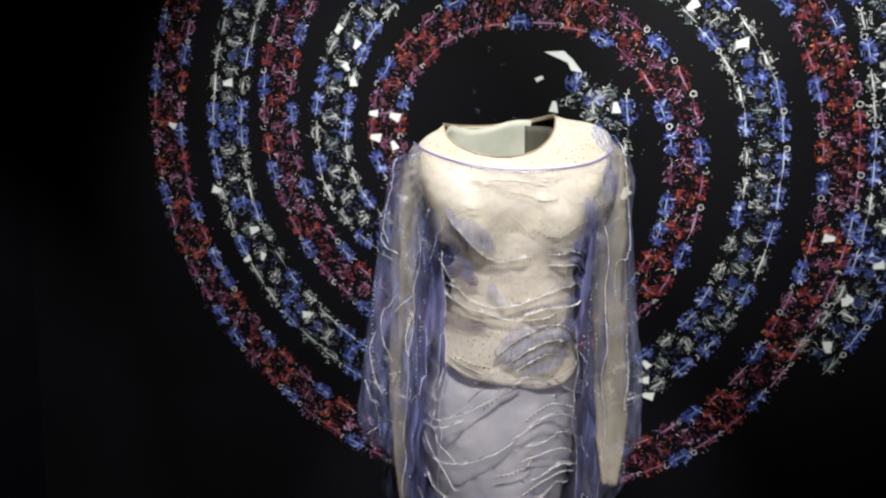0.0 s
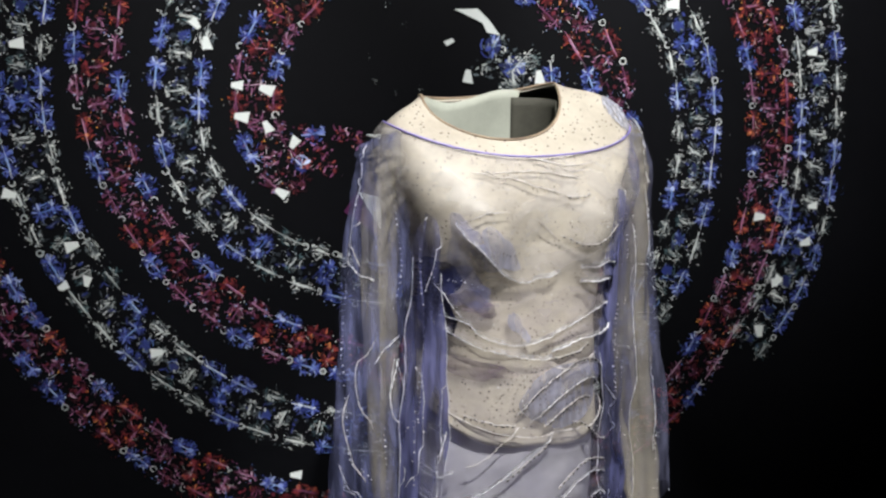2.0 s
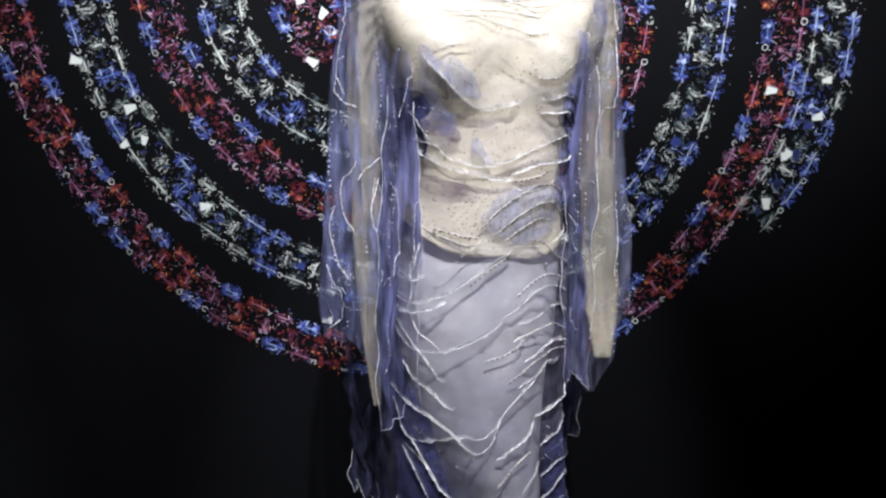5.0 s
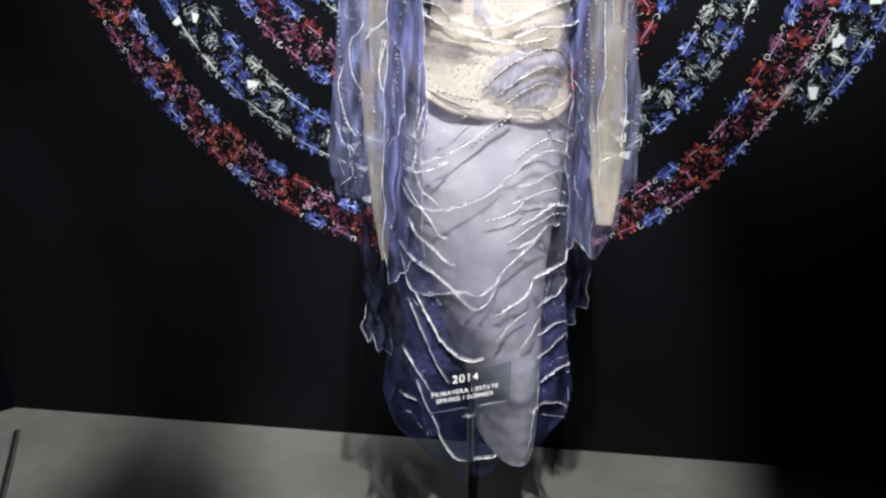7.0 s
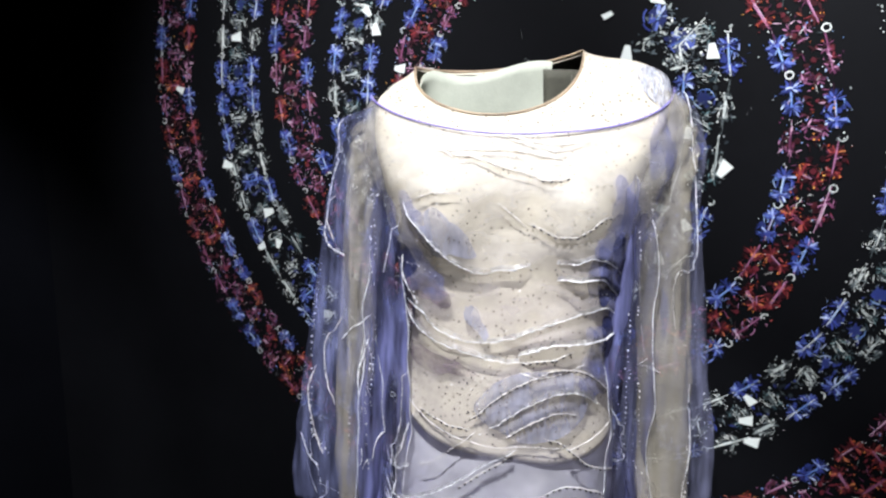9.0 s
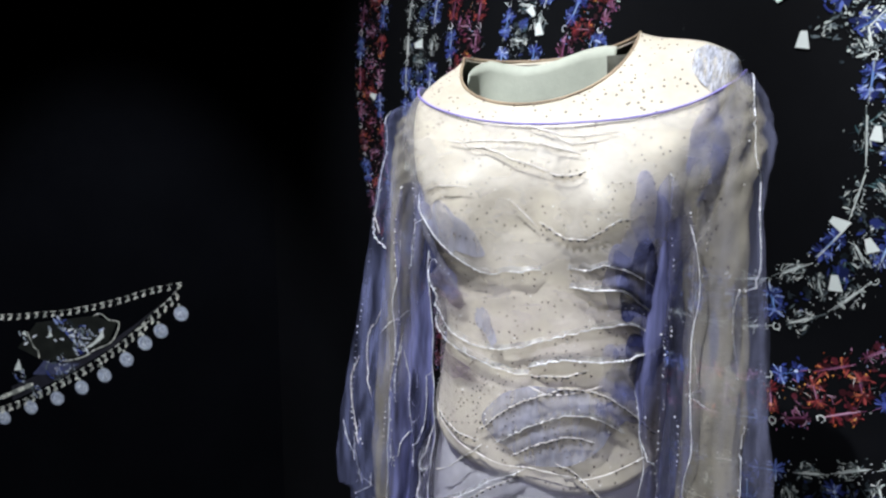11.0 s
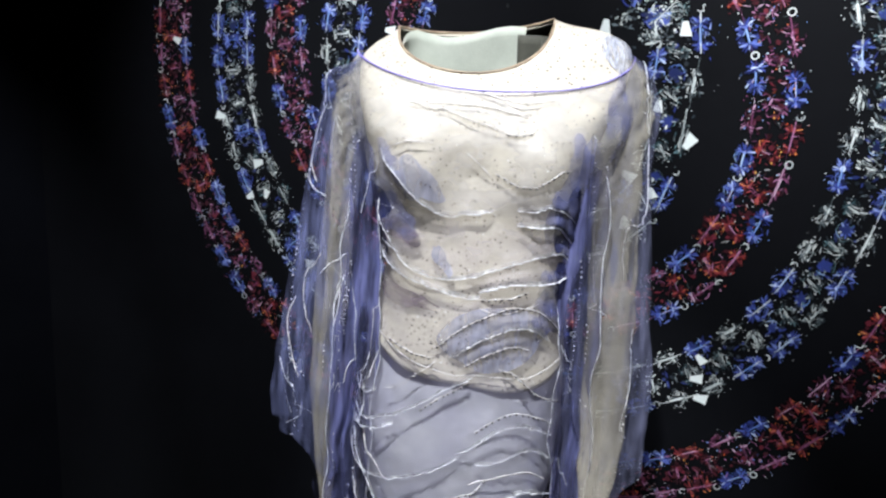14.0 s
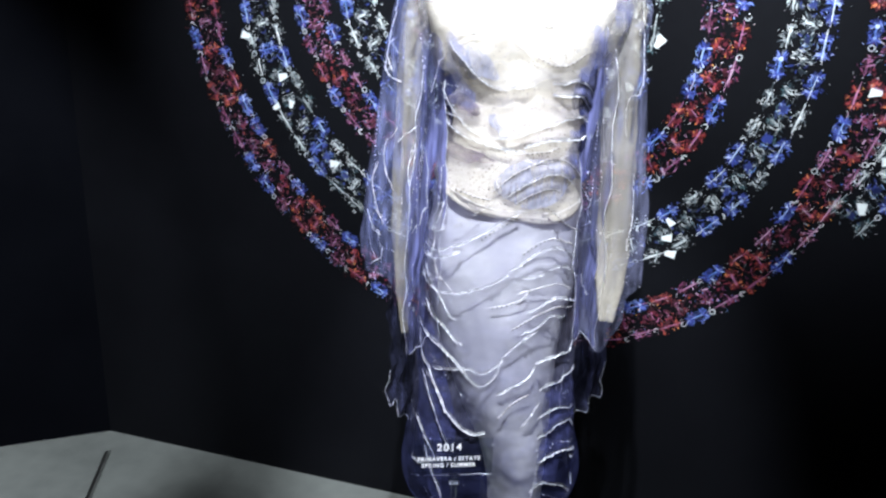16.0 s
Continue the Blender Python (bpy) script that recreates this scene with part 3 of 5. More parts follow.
def on_front(x, z, lift):
    hit = FRONT.ray_cast(Vector((x, -0.6, z)), Vector((0, 1, 0)))
    if hit[0] is None:
        hit = FRONT.find_nearest(Vector((x, -0.1, z)))
    n = hit[1] if hit[1].y < 0 else -hit[1]
    return hit[0] + n * lift


def on_side(p, lift):
    hit = SIDES.find_nearest(Vector(p))
    n = hit[1] if hit[1].y < 0 else -hit[1]
    return hit[0] + n * lift


def stitch(kind, line, base=None):
    bm = bmesh.new()
    if kind in ("white", "bright", "jet", "faint", "edge"):
        tube(bm, line, GIRTH[kind], 6, sew, 1.3)
    part("trim", bm, CREAM_CORD if kind in ("jet", "faint", "edge") else TRIM, dress, WORD[kind]) if kind not in ("bead", "dots") else bm.free()
    if base and kind in ("white", "bright"):
        bm = bmesh.new()
        a = [bm.verts.new(p) for p in line]
        b = [bm.verts.new(q) for q in base]
        for k in range(len(line) - 1):
            bm.faces.new((a[k], a[k + 1], b[k + 1], b[k]))
        part("tuck", bm, SHEER_PALE, dress, "standing organza tuck")
    length, gap = 0.0, dict(dots=0.0062, bead=0.006, jet=0.0072, bright=0.009, white=0.02, faint=9.0, edge=9.0)[kind]
    bm = bmesh.new()
    for p, q in zip(line, line[1:]):
        length += (q - p).length
        if length > gap:
            length = 0.0
            d = (q - p).normalized()
            if kind == "dots":
                m = Matrix.Translation(p + Vector((0, -0.0006, 0))) @ Matrix.Diagonal((0.0011, 0.0008, 0.0011, 1))
            elif kind == "jet":
                o = p + Vector((0, -0.001, -0.0015))
                m = Matrix.Translation(o) @ d.to_track_quat("X", "Z").to_matrix().to_4x4() @ Matrix.Diagonal((0.0024, 0.0012, 0.0013, 1))
            else:
                g = sew.choice((0.5, 0.6, 0.8, 1.0, 1.3)) * (0.00078 if kind != "bright" else 0.0012)
                m = Matrix.Translation(p + Vector((0, -0.0012, 0))) @ d.to_track_quat("X", "Z").to_matrix().to_4x4() @ Matrix.Diagonal((g * 1.3, g, g, 1))
            bmesh.ops.create_icosphere(bm, subdivisions=1, radius=1.0, matrix=m)
    if len(bm.verts):
        tagged(part("bead_string", bm, JET if kind in ("jet", "dots") else BEAD, dress, "row of sewn jet beads" if kind in ("jet", "dots") else "row of sewn glass beads"), kind="stuff")
    else:
        bm.free()


def dense(pts, step=0.0022):
    fine = smooth_line(pts, 14)
    out, last = [fine[0]], fine[0]
    for p in fine[1:]:
        if (p - last).length > step:
            out.append(p)
            last = p
    return out if len(out) > 2 else fine[:3]


def trim(kind, *xz):
    line = dense([Vector((x, 0, z)) for x, z in xz])
    wob = sew.uniform(0, 50)
    line = [p + Vector((0, 0, 0.0016 * noise.noise(Vector((p.x * 60 + wob, p.z * 60, 0))))) for p in line]
    SEWN.append((kind, line))


def drape():
    """Lift the organza into a tuck above each trim, with a sharp step below it."""
    me = over.data
    co = np.empty(len(me.vertices) * 3)
    me.vertices.foreach_get("co", co)
    co = co.reshape(-1, 3)
    front = np.where(co[:, 1] < 0.0)[0]
    q = co[front][:, [0, 2]]
    rise = np.zeros(len(front))
    for kind, line in SEWN:
        height = dict(white=0.0095, bright=0.0115, jet=0.0055, faint=0.0035, bead=0.0, dots=0.0, edge=0.0)[kind]
        if not height:
            continue
        p = np.array([(v.x, v.z) for v in line])
        tang = np.gradient(p, axis=0)
        up = np.stack([-tang[:, 1], tang[:, 0]], 1)
        up /= np.linalg.norm(up, axis=1)[:, None] + 1e-9
        up *= np.where(up[:, 1:] < 0, -1, 1)
        near = np.where((q[:, 0] > p[:, 0].min() - 0.05) & (q[:, 0] < p[:, 0].max() + 0.05) & (q[:, 1] > p[:, 1].min() - 0.02) & (q[:, 1] < p[:, 1].max() + 0.06))[0]
        if not len(near):
            continue
        d = q[near][:, None, :] - p[None]
        r = np.linalg.norm(d, axis=2)
        k = r.argmin(1)
        dist = r[np.arange(len(near)), k]
        above = (d[np.arange(len(near)), k] * up[k]).sum(1) > 0
        end = np.clip(np.minimum(k, len(p) - 1 - k) / 6.0, 0.15, 1)
        amt = height * end * np.where(above, np.exp(-(dist / 0.016) ** 1.3), np.exp(-(dist / 0.0028) ** 2))
        rise[near] = np.maximum(rise[near], amt)
    co[front, 1] -= rise
    co[front, 0] += rise * 0.3 * np.sign(co[front, 0])
    me.vertices.foreach_set("co", co.ravel())
    me.update()


def sew_front(kind, line):
    stitch(kind, [on_front(p.x, p.z, LIFT[kind]) for p in line], [on_front(p.x + 0.001, p.z + 0.0045, 0.0006) for p in line])


def side_trim(kind, *xyz):
    line = dense([Vector(p) for p in xyz])
    stitch(kind, [on_side(p, LIFT[kind] * 0.6) for p in line])


def applique(x, z, rx, rz, turn, mat, seed, label, wavy=1.0):
    """A piece of denser organza or a patch of painted shade laid on the front, with an uneven outline."""
    def at(u, v):
        t = 6.283 * u
        r = v * (1 + wavy * (0.18 * math.sin(3 * t + seed) + 0.1 * math.sin(5 * t + 2 * seed) + 0.03 * math.sin(9 * t + seed) + 0.012 * math.sin(17 * t)))
        a, b = rx * r * math.cos(t), rz * r * math.sin(t)
        c, s = math.cos(radians(turn)), math.sin(radians(turn))
        return on_front(x + a * c - b * s, z + a * s + b * c, 0.0012)
    part("applique", grid(at, 64, 8, True), mat, dress, label)


trim("faint", (-0.066, 1.546), (-0.033, 1.548), (-0.007, 1.548), (0.02, 1.545), (0.04, 1.541), (0.066, 1.536))
trim("faint", (-0.002, 1.565), (0.018, 1.56), (0.048, 1.554), (0.095, 1.557))
trim("faint", (-0.091, 1.548), (-0.073, 1.546), (-0.06, 1.538))
trim("faint", (-0.007, 1.488), (0.01, 1.474), (0.023, 1.462))
trim("dots", (-0.037, 1.229), (-0.041, 1.248), (-0.037, 1.267), (-0.021, 1.285), (-0.004, 1.294))
trim("dots", (-0.006, 1.234), (-0.003, 1.254), (-0.003, 1.275), (-0.011, 1.295))
trim("dots", (0.006, 1.235), (0.005, 1.255), (0.007, 1.279))
trim("dots", (0.036, 1.245), (0.043, 1.233), (0.051, 1.221))
trim("dots", (0.045, 1.256), (0.054, 1.237), (0.064, 1.217))
trim("dots", (0.055, 1.263), (0.065, 1.246), (0.076, 1.232))
trim("dots", (-0.046, 1.356), (-0.034, 1.341), (-0.022, 1.319), (-0.019, 1.304))
trim("dots", (-0.075, 1.241), (-0.053, 1.264), (-0.032, 1.285), (-0.008, 1.302))
trim("dots", (-0.1, 1.228), (-0.058, 1.237), (-0.023, 1.248), (-0.003, 1.261))
trim("dots", (0.015, 1.318), (0.041, 1.332), (0.067, 1.328))
trim("dots", (-0.067, 1.453), (-0.047, 1.446), (-0.031, 1.451))
trim("dots", (0.094, 1.511), (0.106, 1.508), (0.121, 1.51))
trim("faint", (-0.073, 1.55), (-0.057, 1.542), (-0.038, 1.54), (-0.009, 1.531), (0.012, 1.525), (0.034, 1.518))
trim("jet", (0.034, 1.517), (0.049, 1.515), (0.064, 1.517), (0.073, 1.521))
trim("faint", (-0.009, 1.567), (0.022, 1.559), (0.053, 1.546), (0.078, 1.548))
trim("faint", (-0.112, 1.49), (-0.089, 1.5), (-0.073, 1.502), (-0.051, 1.5))
trim("white", (-0.117, 1.489), (-0.109, 1.472), (-0.09, 1.453), (-0.073, 1.434), (-0.047, 1.416), (-0.028, 1.411), (-0.009, 1.414), (0.028, 1.418))
trim("jet", (0.026, 1.468), (0.045, 1.46), (0.063, 1.454), (0.081, 1.457), (0.096, 1.467), (0.108, 1.476), (0.121, 1.476))
trim("white", (0.058, 1.422), (0.083, 1.425), (0.101, 1.429), (0.122, 1.421), (0.139, 1.4))
trim("bright", (0.059, 1.404), (0.084, 1.403), (0.11, 1.405), (0.125, 1.391), (0.138, 1.372), (0.144, 1.353))
trim("bead", (0.098, 1.38), (0.118, 1.381), (0.134, 1.368), (0.143, 1.343))
trim("white", (-0.118, 1.364), (-0.097, 1.360), (-0.084, 1.346), (-0.057, 1.333), (-0.02, 1.329), (0.023, 1.34), (0.065, 1.356), (0.116, 1.367), (0.134, 1.352), (0.143, 1.335))
trim("white", (-0.12, 1.352), (-0.096, 1.334), (-0.057, 1.32), (-0.012, 1.308), (0.018, 1.304))
trim("jet", (0.018, 1.304), (0.054, 1.309), (0.083, 1.317))
trim("bright", (0.017, 1.312), (0.052, 1.327), (0.097, 1.328), (0.129, 1.332), (0.142, 1.332))
trim("faint", (0.019, 1.293), (0.044, 1.287), (0.07, 1.292), (0.095, 1.30))
trim("white", (-0.125, 1.407), (-0.12, 1.397), (-0.112, 1.381), (-0.101, 1.366))
trim("bead", (-0.126, 1.415), (-0.096, 1.412), (-0.074, 1.4))
trim("bead", (-0.112, 1.358), (-0.115, 1.326), (-0.12, 1.284), (-0.126, 1.248), (-0.131, 1.225))
trim("jet", (-0.037, 1.235), (-0.002, 1.266), (0.034, 1.286), (0.069, 1.297), (0.1, 1.288), (0.127, 1.259), (0.14, 1.234))
trim("white", (-0.017, 1.222), (0.007, 1.241), (0.032, 1.256), (0.064, 1.269), (0.095, 1.265), (0.114, 1.244))
trim("jet", (0.002, 1.213), (0.03, 1.231), (0.062, 1.243), (0.09, 1.236))
trim("jet", (-0.1, 1.236), (-0.071, 1.229), (-0.04, 1.222))
trim("white", (-0.138, 1.215), (-0.147, 1.19), (-0.15, 1.164), (-0.151, 1.138), (-0.146, 1.121), (-0.13, 1.116), (-0.105, 1.128), (-0.079, 1.142), (-0.048, 1.161), (-0.019, 1.183), (0.017, 1.201))
trim("bright", (-0.15, 1.14), (-0.154, 1.118), (-0.149, 1.102), (-0.13, 1.101), (-0.108, 1.112), (-0.084, 1.122))
trim("white", (-0.131, 1.225), (-0.144, 1.196), (-0.148, 1.172), (-0.143, 1.155), (-0.129, 1.152), (-0.113, 1.158))
trim("faint", (-0.1, 1.166), (-0.08, 1.177), (-0.058, 1.197), (-0.032, 1.218))
trim("jet", (-0.052, 1.147), (-0.029, 1.167), (-0.004, 1.184), (0.012, 1.196))
trim("jet", (0.05, 1.212), (0.073, 1.205), (0.098, 1.182), (0.124, 1.165), (0.138, 1.156))
trim("white", (-0.147, 1.084), (-0.14, 1.065), (-0.129, 1.047), (-0.113, 1.022), (-0.1, 0.999), (-0.087, 0.991))
trim("faint", (-0.131, 1.097), (-0.124, 1.071), (-0.112, 1.06), (-0.095, 1.044))
trim("white", (-0.143, 1.016), (-0.134, 0.996), (-0.117, 0.981), (-0.104, 0.968), (-0.087, 0.951), (-0.074, 0.942))
trim("white", (-0.155, 0.965), (-0.142, 0.951), (-0.122, 0.938), (-0.096, 0.919), (-0.068, 0.89), (-0.049, 0.87), (-0.029, 0.873), (-0.01, 0.897), (-0.006, 0.919), (0.012, 0.944), (0.047, 0.971), (0.068, 0.982))
trim("white", (-0.153, 0.945), (-0.146, 0.898), (-0.135, 0.888), (-0.113, 0.892), (-0.069, 0.901), (-0.04, 0.894), (-0.02, 0.903), (-0.001, 0.918))
trim("bead", (-0.152, 0.931), (-0.138, 0.915), (-0.113, 0.894), (-0.096, 0.871), (-0.073, 0.847), (-0.049, 0.834))
trim("bright", (-0.135, 0.885), (-0.122, 0.854), (-0.109, 0.825), (-0.1, 0.81), (-0.076, 0.784), (-0.052, 0.773), (-0.027, 0.772))
trim("white", (-0.145, 0.866), (-0.135, 0.837), (-0.123, 0.804), (-0.109, 0.766), (-0.095, 0.74), (-0.085, 0.723))
trim("faint", (-0.141, 0.87), (-0.122, 0.854), (-0.109, 0.83), (-0.105, 0.809))
trim("white", (-0.156, 0.766), (-0.145, 0.752), (-0.132, 0.731), (-0.114, 0.7))
trim("white", (-0.139, 0.721), (-0.128, 0.683), (-0.109, 0.64), (-0.104, 0.615), (-0.082, 0.576), (-0.061, 0.564), (-0.03, 0.567), (0.003, 0.565))
trim("white", (-0.164, 0.677), (-0.15, 0.681), (-0.14, 0.677))
trim("bead", (-0.165, 0.639), (-0.15, 0.65), (-0.132, 0.624), (-0.113, 0.605))
trim("jet", (0.023, 1.124), (0.051, 1.146), (0.077, 1.154), (0.109, 1.144), (0.127, 1.13))
trim("white", (0.0, 1.09), (0.026, 1.11), (0.051, 1.128), (0.08, 1.136), (0.108, 1.128), (0.13, 1.11))
trim("white", (-0.151, 1.095), (-0.15, 1.072), (-0.14, 1.05), (-0.117, 1.041), (-0.082, 1.046), (-0.035, 1.065), (0.002, 1.084))
trim("white", (0.026, 1.078), (0.063, 1.088), (0.093, 1.101), (0.12, 1.09), (0.138, 1.066))
trim("faint", (0.02, 1.05), (0.06, 1.062), (0.095, 1.066), (0.125, 1.05))
trim("jet", (-0.028, 1.022), (0.001, 1.03), (0.029, 1.042), (0.044, 1.06))
trim("bright", (0.04, 1.012), (0.065, 1.029), (0.087, 1.04), (0.117, 1.036), (0.133, 1.023))
trim("jet", (0.012, 0.98), (0.036, 0.997), (0.066, 1.013), (0.1, 1.022), (0.13, 1.014))
trim("white", (0.027, 0.968), (0.063, 0.988), (0.084, 1.005), (0.114, 0.998))
trim("bead", (-0.006, 0.913), (0.012, 0.944), (0.042, 0.966), (0.063, 0.978))
trim("bright", (0.061, 0.91), (0.077, 0.921), (0.106, 0.927), (0.127, 0.93), (0.136, 0.942))
trim("bright", (-0.009, 0.85), (0.016, 0.869), (0.047, 0.886), (0.062, 0.905))
trim("white", (0.073, 0.855), (0.086, 0.868), (0.112, 0.87), (0.127, 0.878), (0.153, 0.871))
trim("jet", (-0.007, 0.799), (0.014, 0.829), (0.036, 0.846), (0.055, 0.852))
trim("white", (0.04, 0.782), (0.055, 0.808), (0.073, 0.83))
trim("white", (0.073, 0.798), (0.096, 0.814), (0.123, 0.814), (0.153, 0.794))
trim("bead", (0.074, 0.833), (0.1, 0.842), (0.141, 0.836))
trim("white", (0.075, 0.757), (0.099, 0.772), (0.118, 0.782), (0.143, 0.775), (0.158, 0.747))
trim("bright", (0.082, 0.707), (0.096, 0.72), (0.124, 0.723), (0.153, 0.711), (0.161, 0.701))
trim("bead", (0.09, 0.722), (0.115, 0.742), (0.159, 0.723))
trim("bright", (0.149, 0.695), (0.159, 0.688))
trim("white", (0.155, 0.632), (0.156, 0.636), (0.154, 0.661))
trim("white", (0.066, 0.646), (0.089, 0.664), (0.134, 0.642), (0.151, 0.623), (0.148, 0.618))
trim("white", (0.062, 0.557), (0.064, 0.6), (0.07, 0.644), (0.075, 0.676), (0.076, 0.739))
trim("bead", (0.073, 0.641), (0.099, 0.63), (0.147, 0.601))
trim("bright", (-0.043, 0.567), (-0.019, 0.568), (0.003, 0.565))
side_trim("white", (0.156, -0.011, 1.535), (0.156, -0.011, 1.535), (0.16, -0.01, 1.523), (0.166, -0.005, 1.499), (0.169, -0.018, 1.48), (0.169, -0.019, 1.446), (0.169, -0.023, 1.399), (0.173, -0.028, 1.344), (0.176, -0.032, 1.317), (0.18, -0.039, 1.291), (0.183, -0.065, 1.283), (0.192, -0.067, 1.277))
side_trim("bead", (0.152, -0.009, 1.561), (0.153, -0.009, 1.547), (0.162, -0.021, 1.528), (0.17, -0.021, 1.501), (0.175, -0.022, 1.468), (0.174, -0.023, 1.434))
side_trim("bright", (-0.2, -0.028, 1.582), (-0.206, -0.028, 1.567), (-0.21, -0.024, 1.541), (-0.217, -0.026, 1.505), (-0.225, -0.024, 1.469), (-0.228, -0.028, 1.442), (-0.218, -0.033, 1.421), (-0.201, -0.057, 1.413))
side_trim("faint", (-0.212, -0.031, 1.486), (-0.225, -0.023, 1.47), (-0.222, -0.03, 1.45), (-0.214, -0.034, 1.429))
side_trim("bead", (-0.167, -0.045, 1.523), (-0.166, -0.038, 1.495), (-0.163, -0.042, 1.46), (-0.161, -0.046, 1.426), (-0.166, -0.047, 1.398), (-0.175, -0.048, 1.369))
side_trim("white", (-0.183, -0.054, 1.323), (-0.172, -0.054, 1.334), (-0.165, -0.055, 1.338))
side_trim("bright", (-0.17, -0.059, 1.307), (-0.178, -0.06, 1.285), (-0.184, -0.06, 1.262), (-0.183, -0.066, 1.231))
side_trim("bead", (-0.164, -0.075, 1.323), (-0.156, -0.096, 1.291), (-0.162, -0.094, 1.247), (-0.171, -0.078, 1.215))
side_trim("bead", (-0.193, -0.063, 1.225), (-0.194, -0.067, 1.189), (-0.195, -0.072, 1.153), (-0.196, -0.075, 1.132))
side_trim("white", (-0.173, -0.059, 1.306), (-0.161, -0.059, 1.263), (-0.16, -0.062, 1.219), (-0.163, -0.068, 1.185), (-0.171, -0.08, 1.167), (-0.18, -0.083, 1.145))
side_trim("white", (-0.129, -0.084, 1.477), (-0.13, -0.086, 1.462), (-0.136, -0.09, 1.435), (-0.145, -0.081, 1.399))
side_trim("white", (-0.119, -0.089, 1.278), (-0.128, -0.082, 1.223), (-0.134, -0.095, 1.185), (-0.137, -0.095, 1.155))
side_trim("bead", (-0.233, -0.026, 1.411), (-0.24, -0.031, 1.354), (-0.243, -0.044, 1.298), (-0.243, -0.053, 1.241), (-0.243, -0.06, 1.19), (-0.229, -0.086, 1.173), (-0.216, -0.092, 1.162))
side_trim("faint", (-0.205, -0.064, 1.336), (-0.226, -0.045, 1.299), (-0.225, -0.05, 1.256), (-0.208, -0.08, 1.224))
side_trim("white", (-0.201, -0.069, 1.307), (-0.19, -0.059, 1.317), (-0.172, -0.054, 1.335))
side_trim("bright", (0.213, -0.025, 1.618), (0.217, -0.047, 1.587), (0.221, -0.046, 1.539), (0.228, -0.046, 1.503), (0.233, -0.047, 1.46), (0.235, -0.048, 1.422), (0.225, -0.051, 1.406), (0.214, -0.046, 1.394), (0.209, -0.045, 1.374), (0.21, -0.048, 1.348), (0.214, -0.053, 1.323))
side_trim("bead", (0.146, -0.092, 1.293), (0.156, -0.087, 1.276), (0.167, -0.081, 1.258), (0.169, -0.079, 1.224), (0.172, -0.08, 1.189))
side_trim("white", (0.23, -0.073, 1.264), (0.233, -0.08, 1.226), (0.233, -0.086, 1.195), (0.229, -0.094, 1.17), (0.222, -0.099, 1.143), (0.221, -0.103, 1.124))
side_trim("bead", (0.239, -0.037, 1.335), (0.244, -0.046, 1.283), (0.244, -0.052, 1.251))
side_trim("bead", (0.145, -0.09, 1.361), (0.152, -0.084, 1.326), (0.152, -0.084, 1.291), (0.164, -0.09, 1.277))
side_trim("white", (0.137, -0.088, 1.241), (0.143, -0.099, 1.222), (0.15, -0.08, 1.192), (0.141, -0.095, 1.17))
side_trim("white", (-0.172, -0.069, 1.249), (-0.157, -0.04, 1.212), (-0.159, -0.054, 1.312))
side_trim("white", (-0.175, -0.058, 1.308), (-0.182, -0.059, 1.278), (-0.184, -0.064, 1.244), (-0.179, -0.071, 1.223))
side_trim("white", (-0.159, -0.055, 1.307), (-0.149, -0.032, 1.256), (-0.155, -0.041, 1.202), (-0.172, -0.08, 1.165))
side_trim("white", (-0.151, -0.088, 1.298), (-0.146, -0.08, 1.245), (-0.145, -0.077, 1.2), (-0.157, -0.09, 1.176), (-0.171, -0.079, 1.143))
side_trim("bead", (0.149, -0.086, 1.274), (0.154, -0.09, 1.23), (0.153, -0.09, 1.183), (0.178, -0.086, 1.148))
side_trim("white", (0.14, -0.094, 1.078), (0.156, -0.087, 1.039), (0.161, -0.094, 1.034))
side_trim("faint", (-0.238, -0.049, 1.269), (-0.248, -0.054, 1.235), (-0.238, -0.061, 1.182), (-0.228, -0.092, 1.161))
side_trim("white", (-0.256, -0.061, 1.183), (-0.248, -0.064, 1.155), (-0.236, -0.09, 1.138))
side_trim("white", (-0.250, -0.04, 1.175), (-0.240, -0.05, 1.15), (-0.228, -0.055, 1.125), (-0.216, -0.06, 1.105))
side_trim("white", (-0.258, -0.03, 1.14), (-0.252, -0.04, 1.11), (-0.244, -0.045, 1.085))
side_trim("bright", (-0.252, -0.03, 1.07), (-0.240, -0.035, 1.078), (-0.226, -0.045, 1.09), (-0.222, -0.05, 1.105))
side_trim("bead", (-0.246, -0.03, 1.05), (-0.234, -0.035, 1.06), (-0.222, -0.04, 1.07))
trim("edge", (-0.124, 1.245), (-0.1, 1.228), (-0.06, 1.212), (-0.01, 1.203), (0.03, 1.203), (0.08, 1.199), (0.137, 1.216))
drape()
FRONT = skin_tree("over_dress")
for kind, line in SEWN:
    sew_front(kind, line)

applique(0.122, 1.400, 0.018, 0.040, 8, PATCH_BLUE, 1.7, "dark blue organza applique under the bust")
applique(0.114, 1.305, 0.020, 0.032, 0, PATCH_BLUE, 2.7, "dark blue organza applique at the waist")
# soft shadow under the waist tuck and the arm, painted as mauve patches
applique(-0.080, 1.296, 0.040, 0.013, -8, GATHER_SHADE, 1.4, "mauve patch painting the soft shade of gathers below the waist tuck")
applique(-0.090, 1.384, 0.030, 0.014, -20, GATHER_SHADE, 2.6, "mauve patch painting the soft shade of gathers below the arm")
# dark of the gaps between arms and waist, painted as navy patches
applique(-0.122, 1.412, 0.016, 0.030, 0, GAP_DARK, 1.1, "navy patch painting the dark gap below the arm")
applique(-0.126, 1.355, 0.010, 0.024, 0, GAP_DARK, 2.3, "navy patch painting the dark gap below the arm")
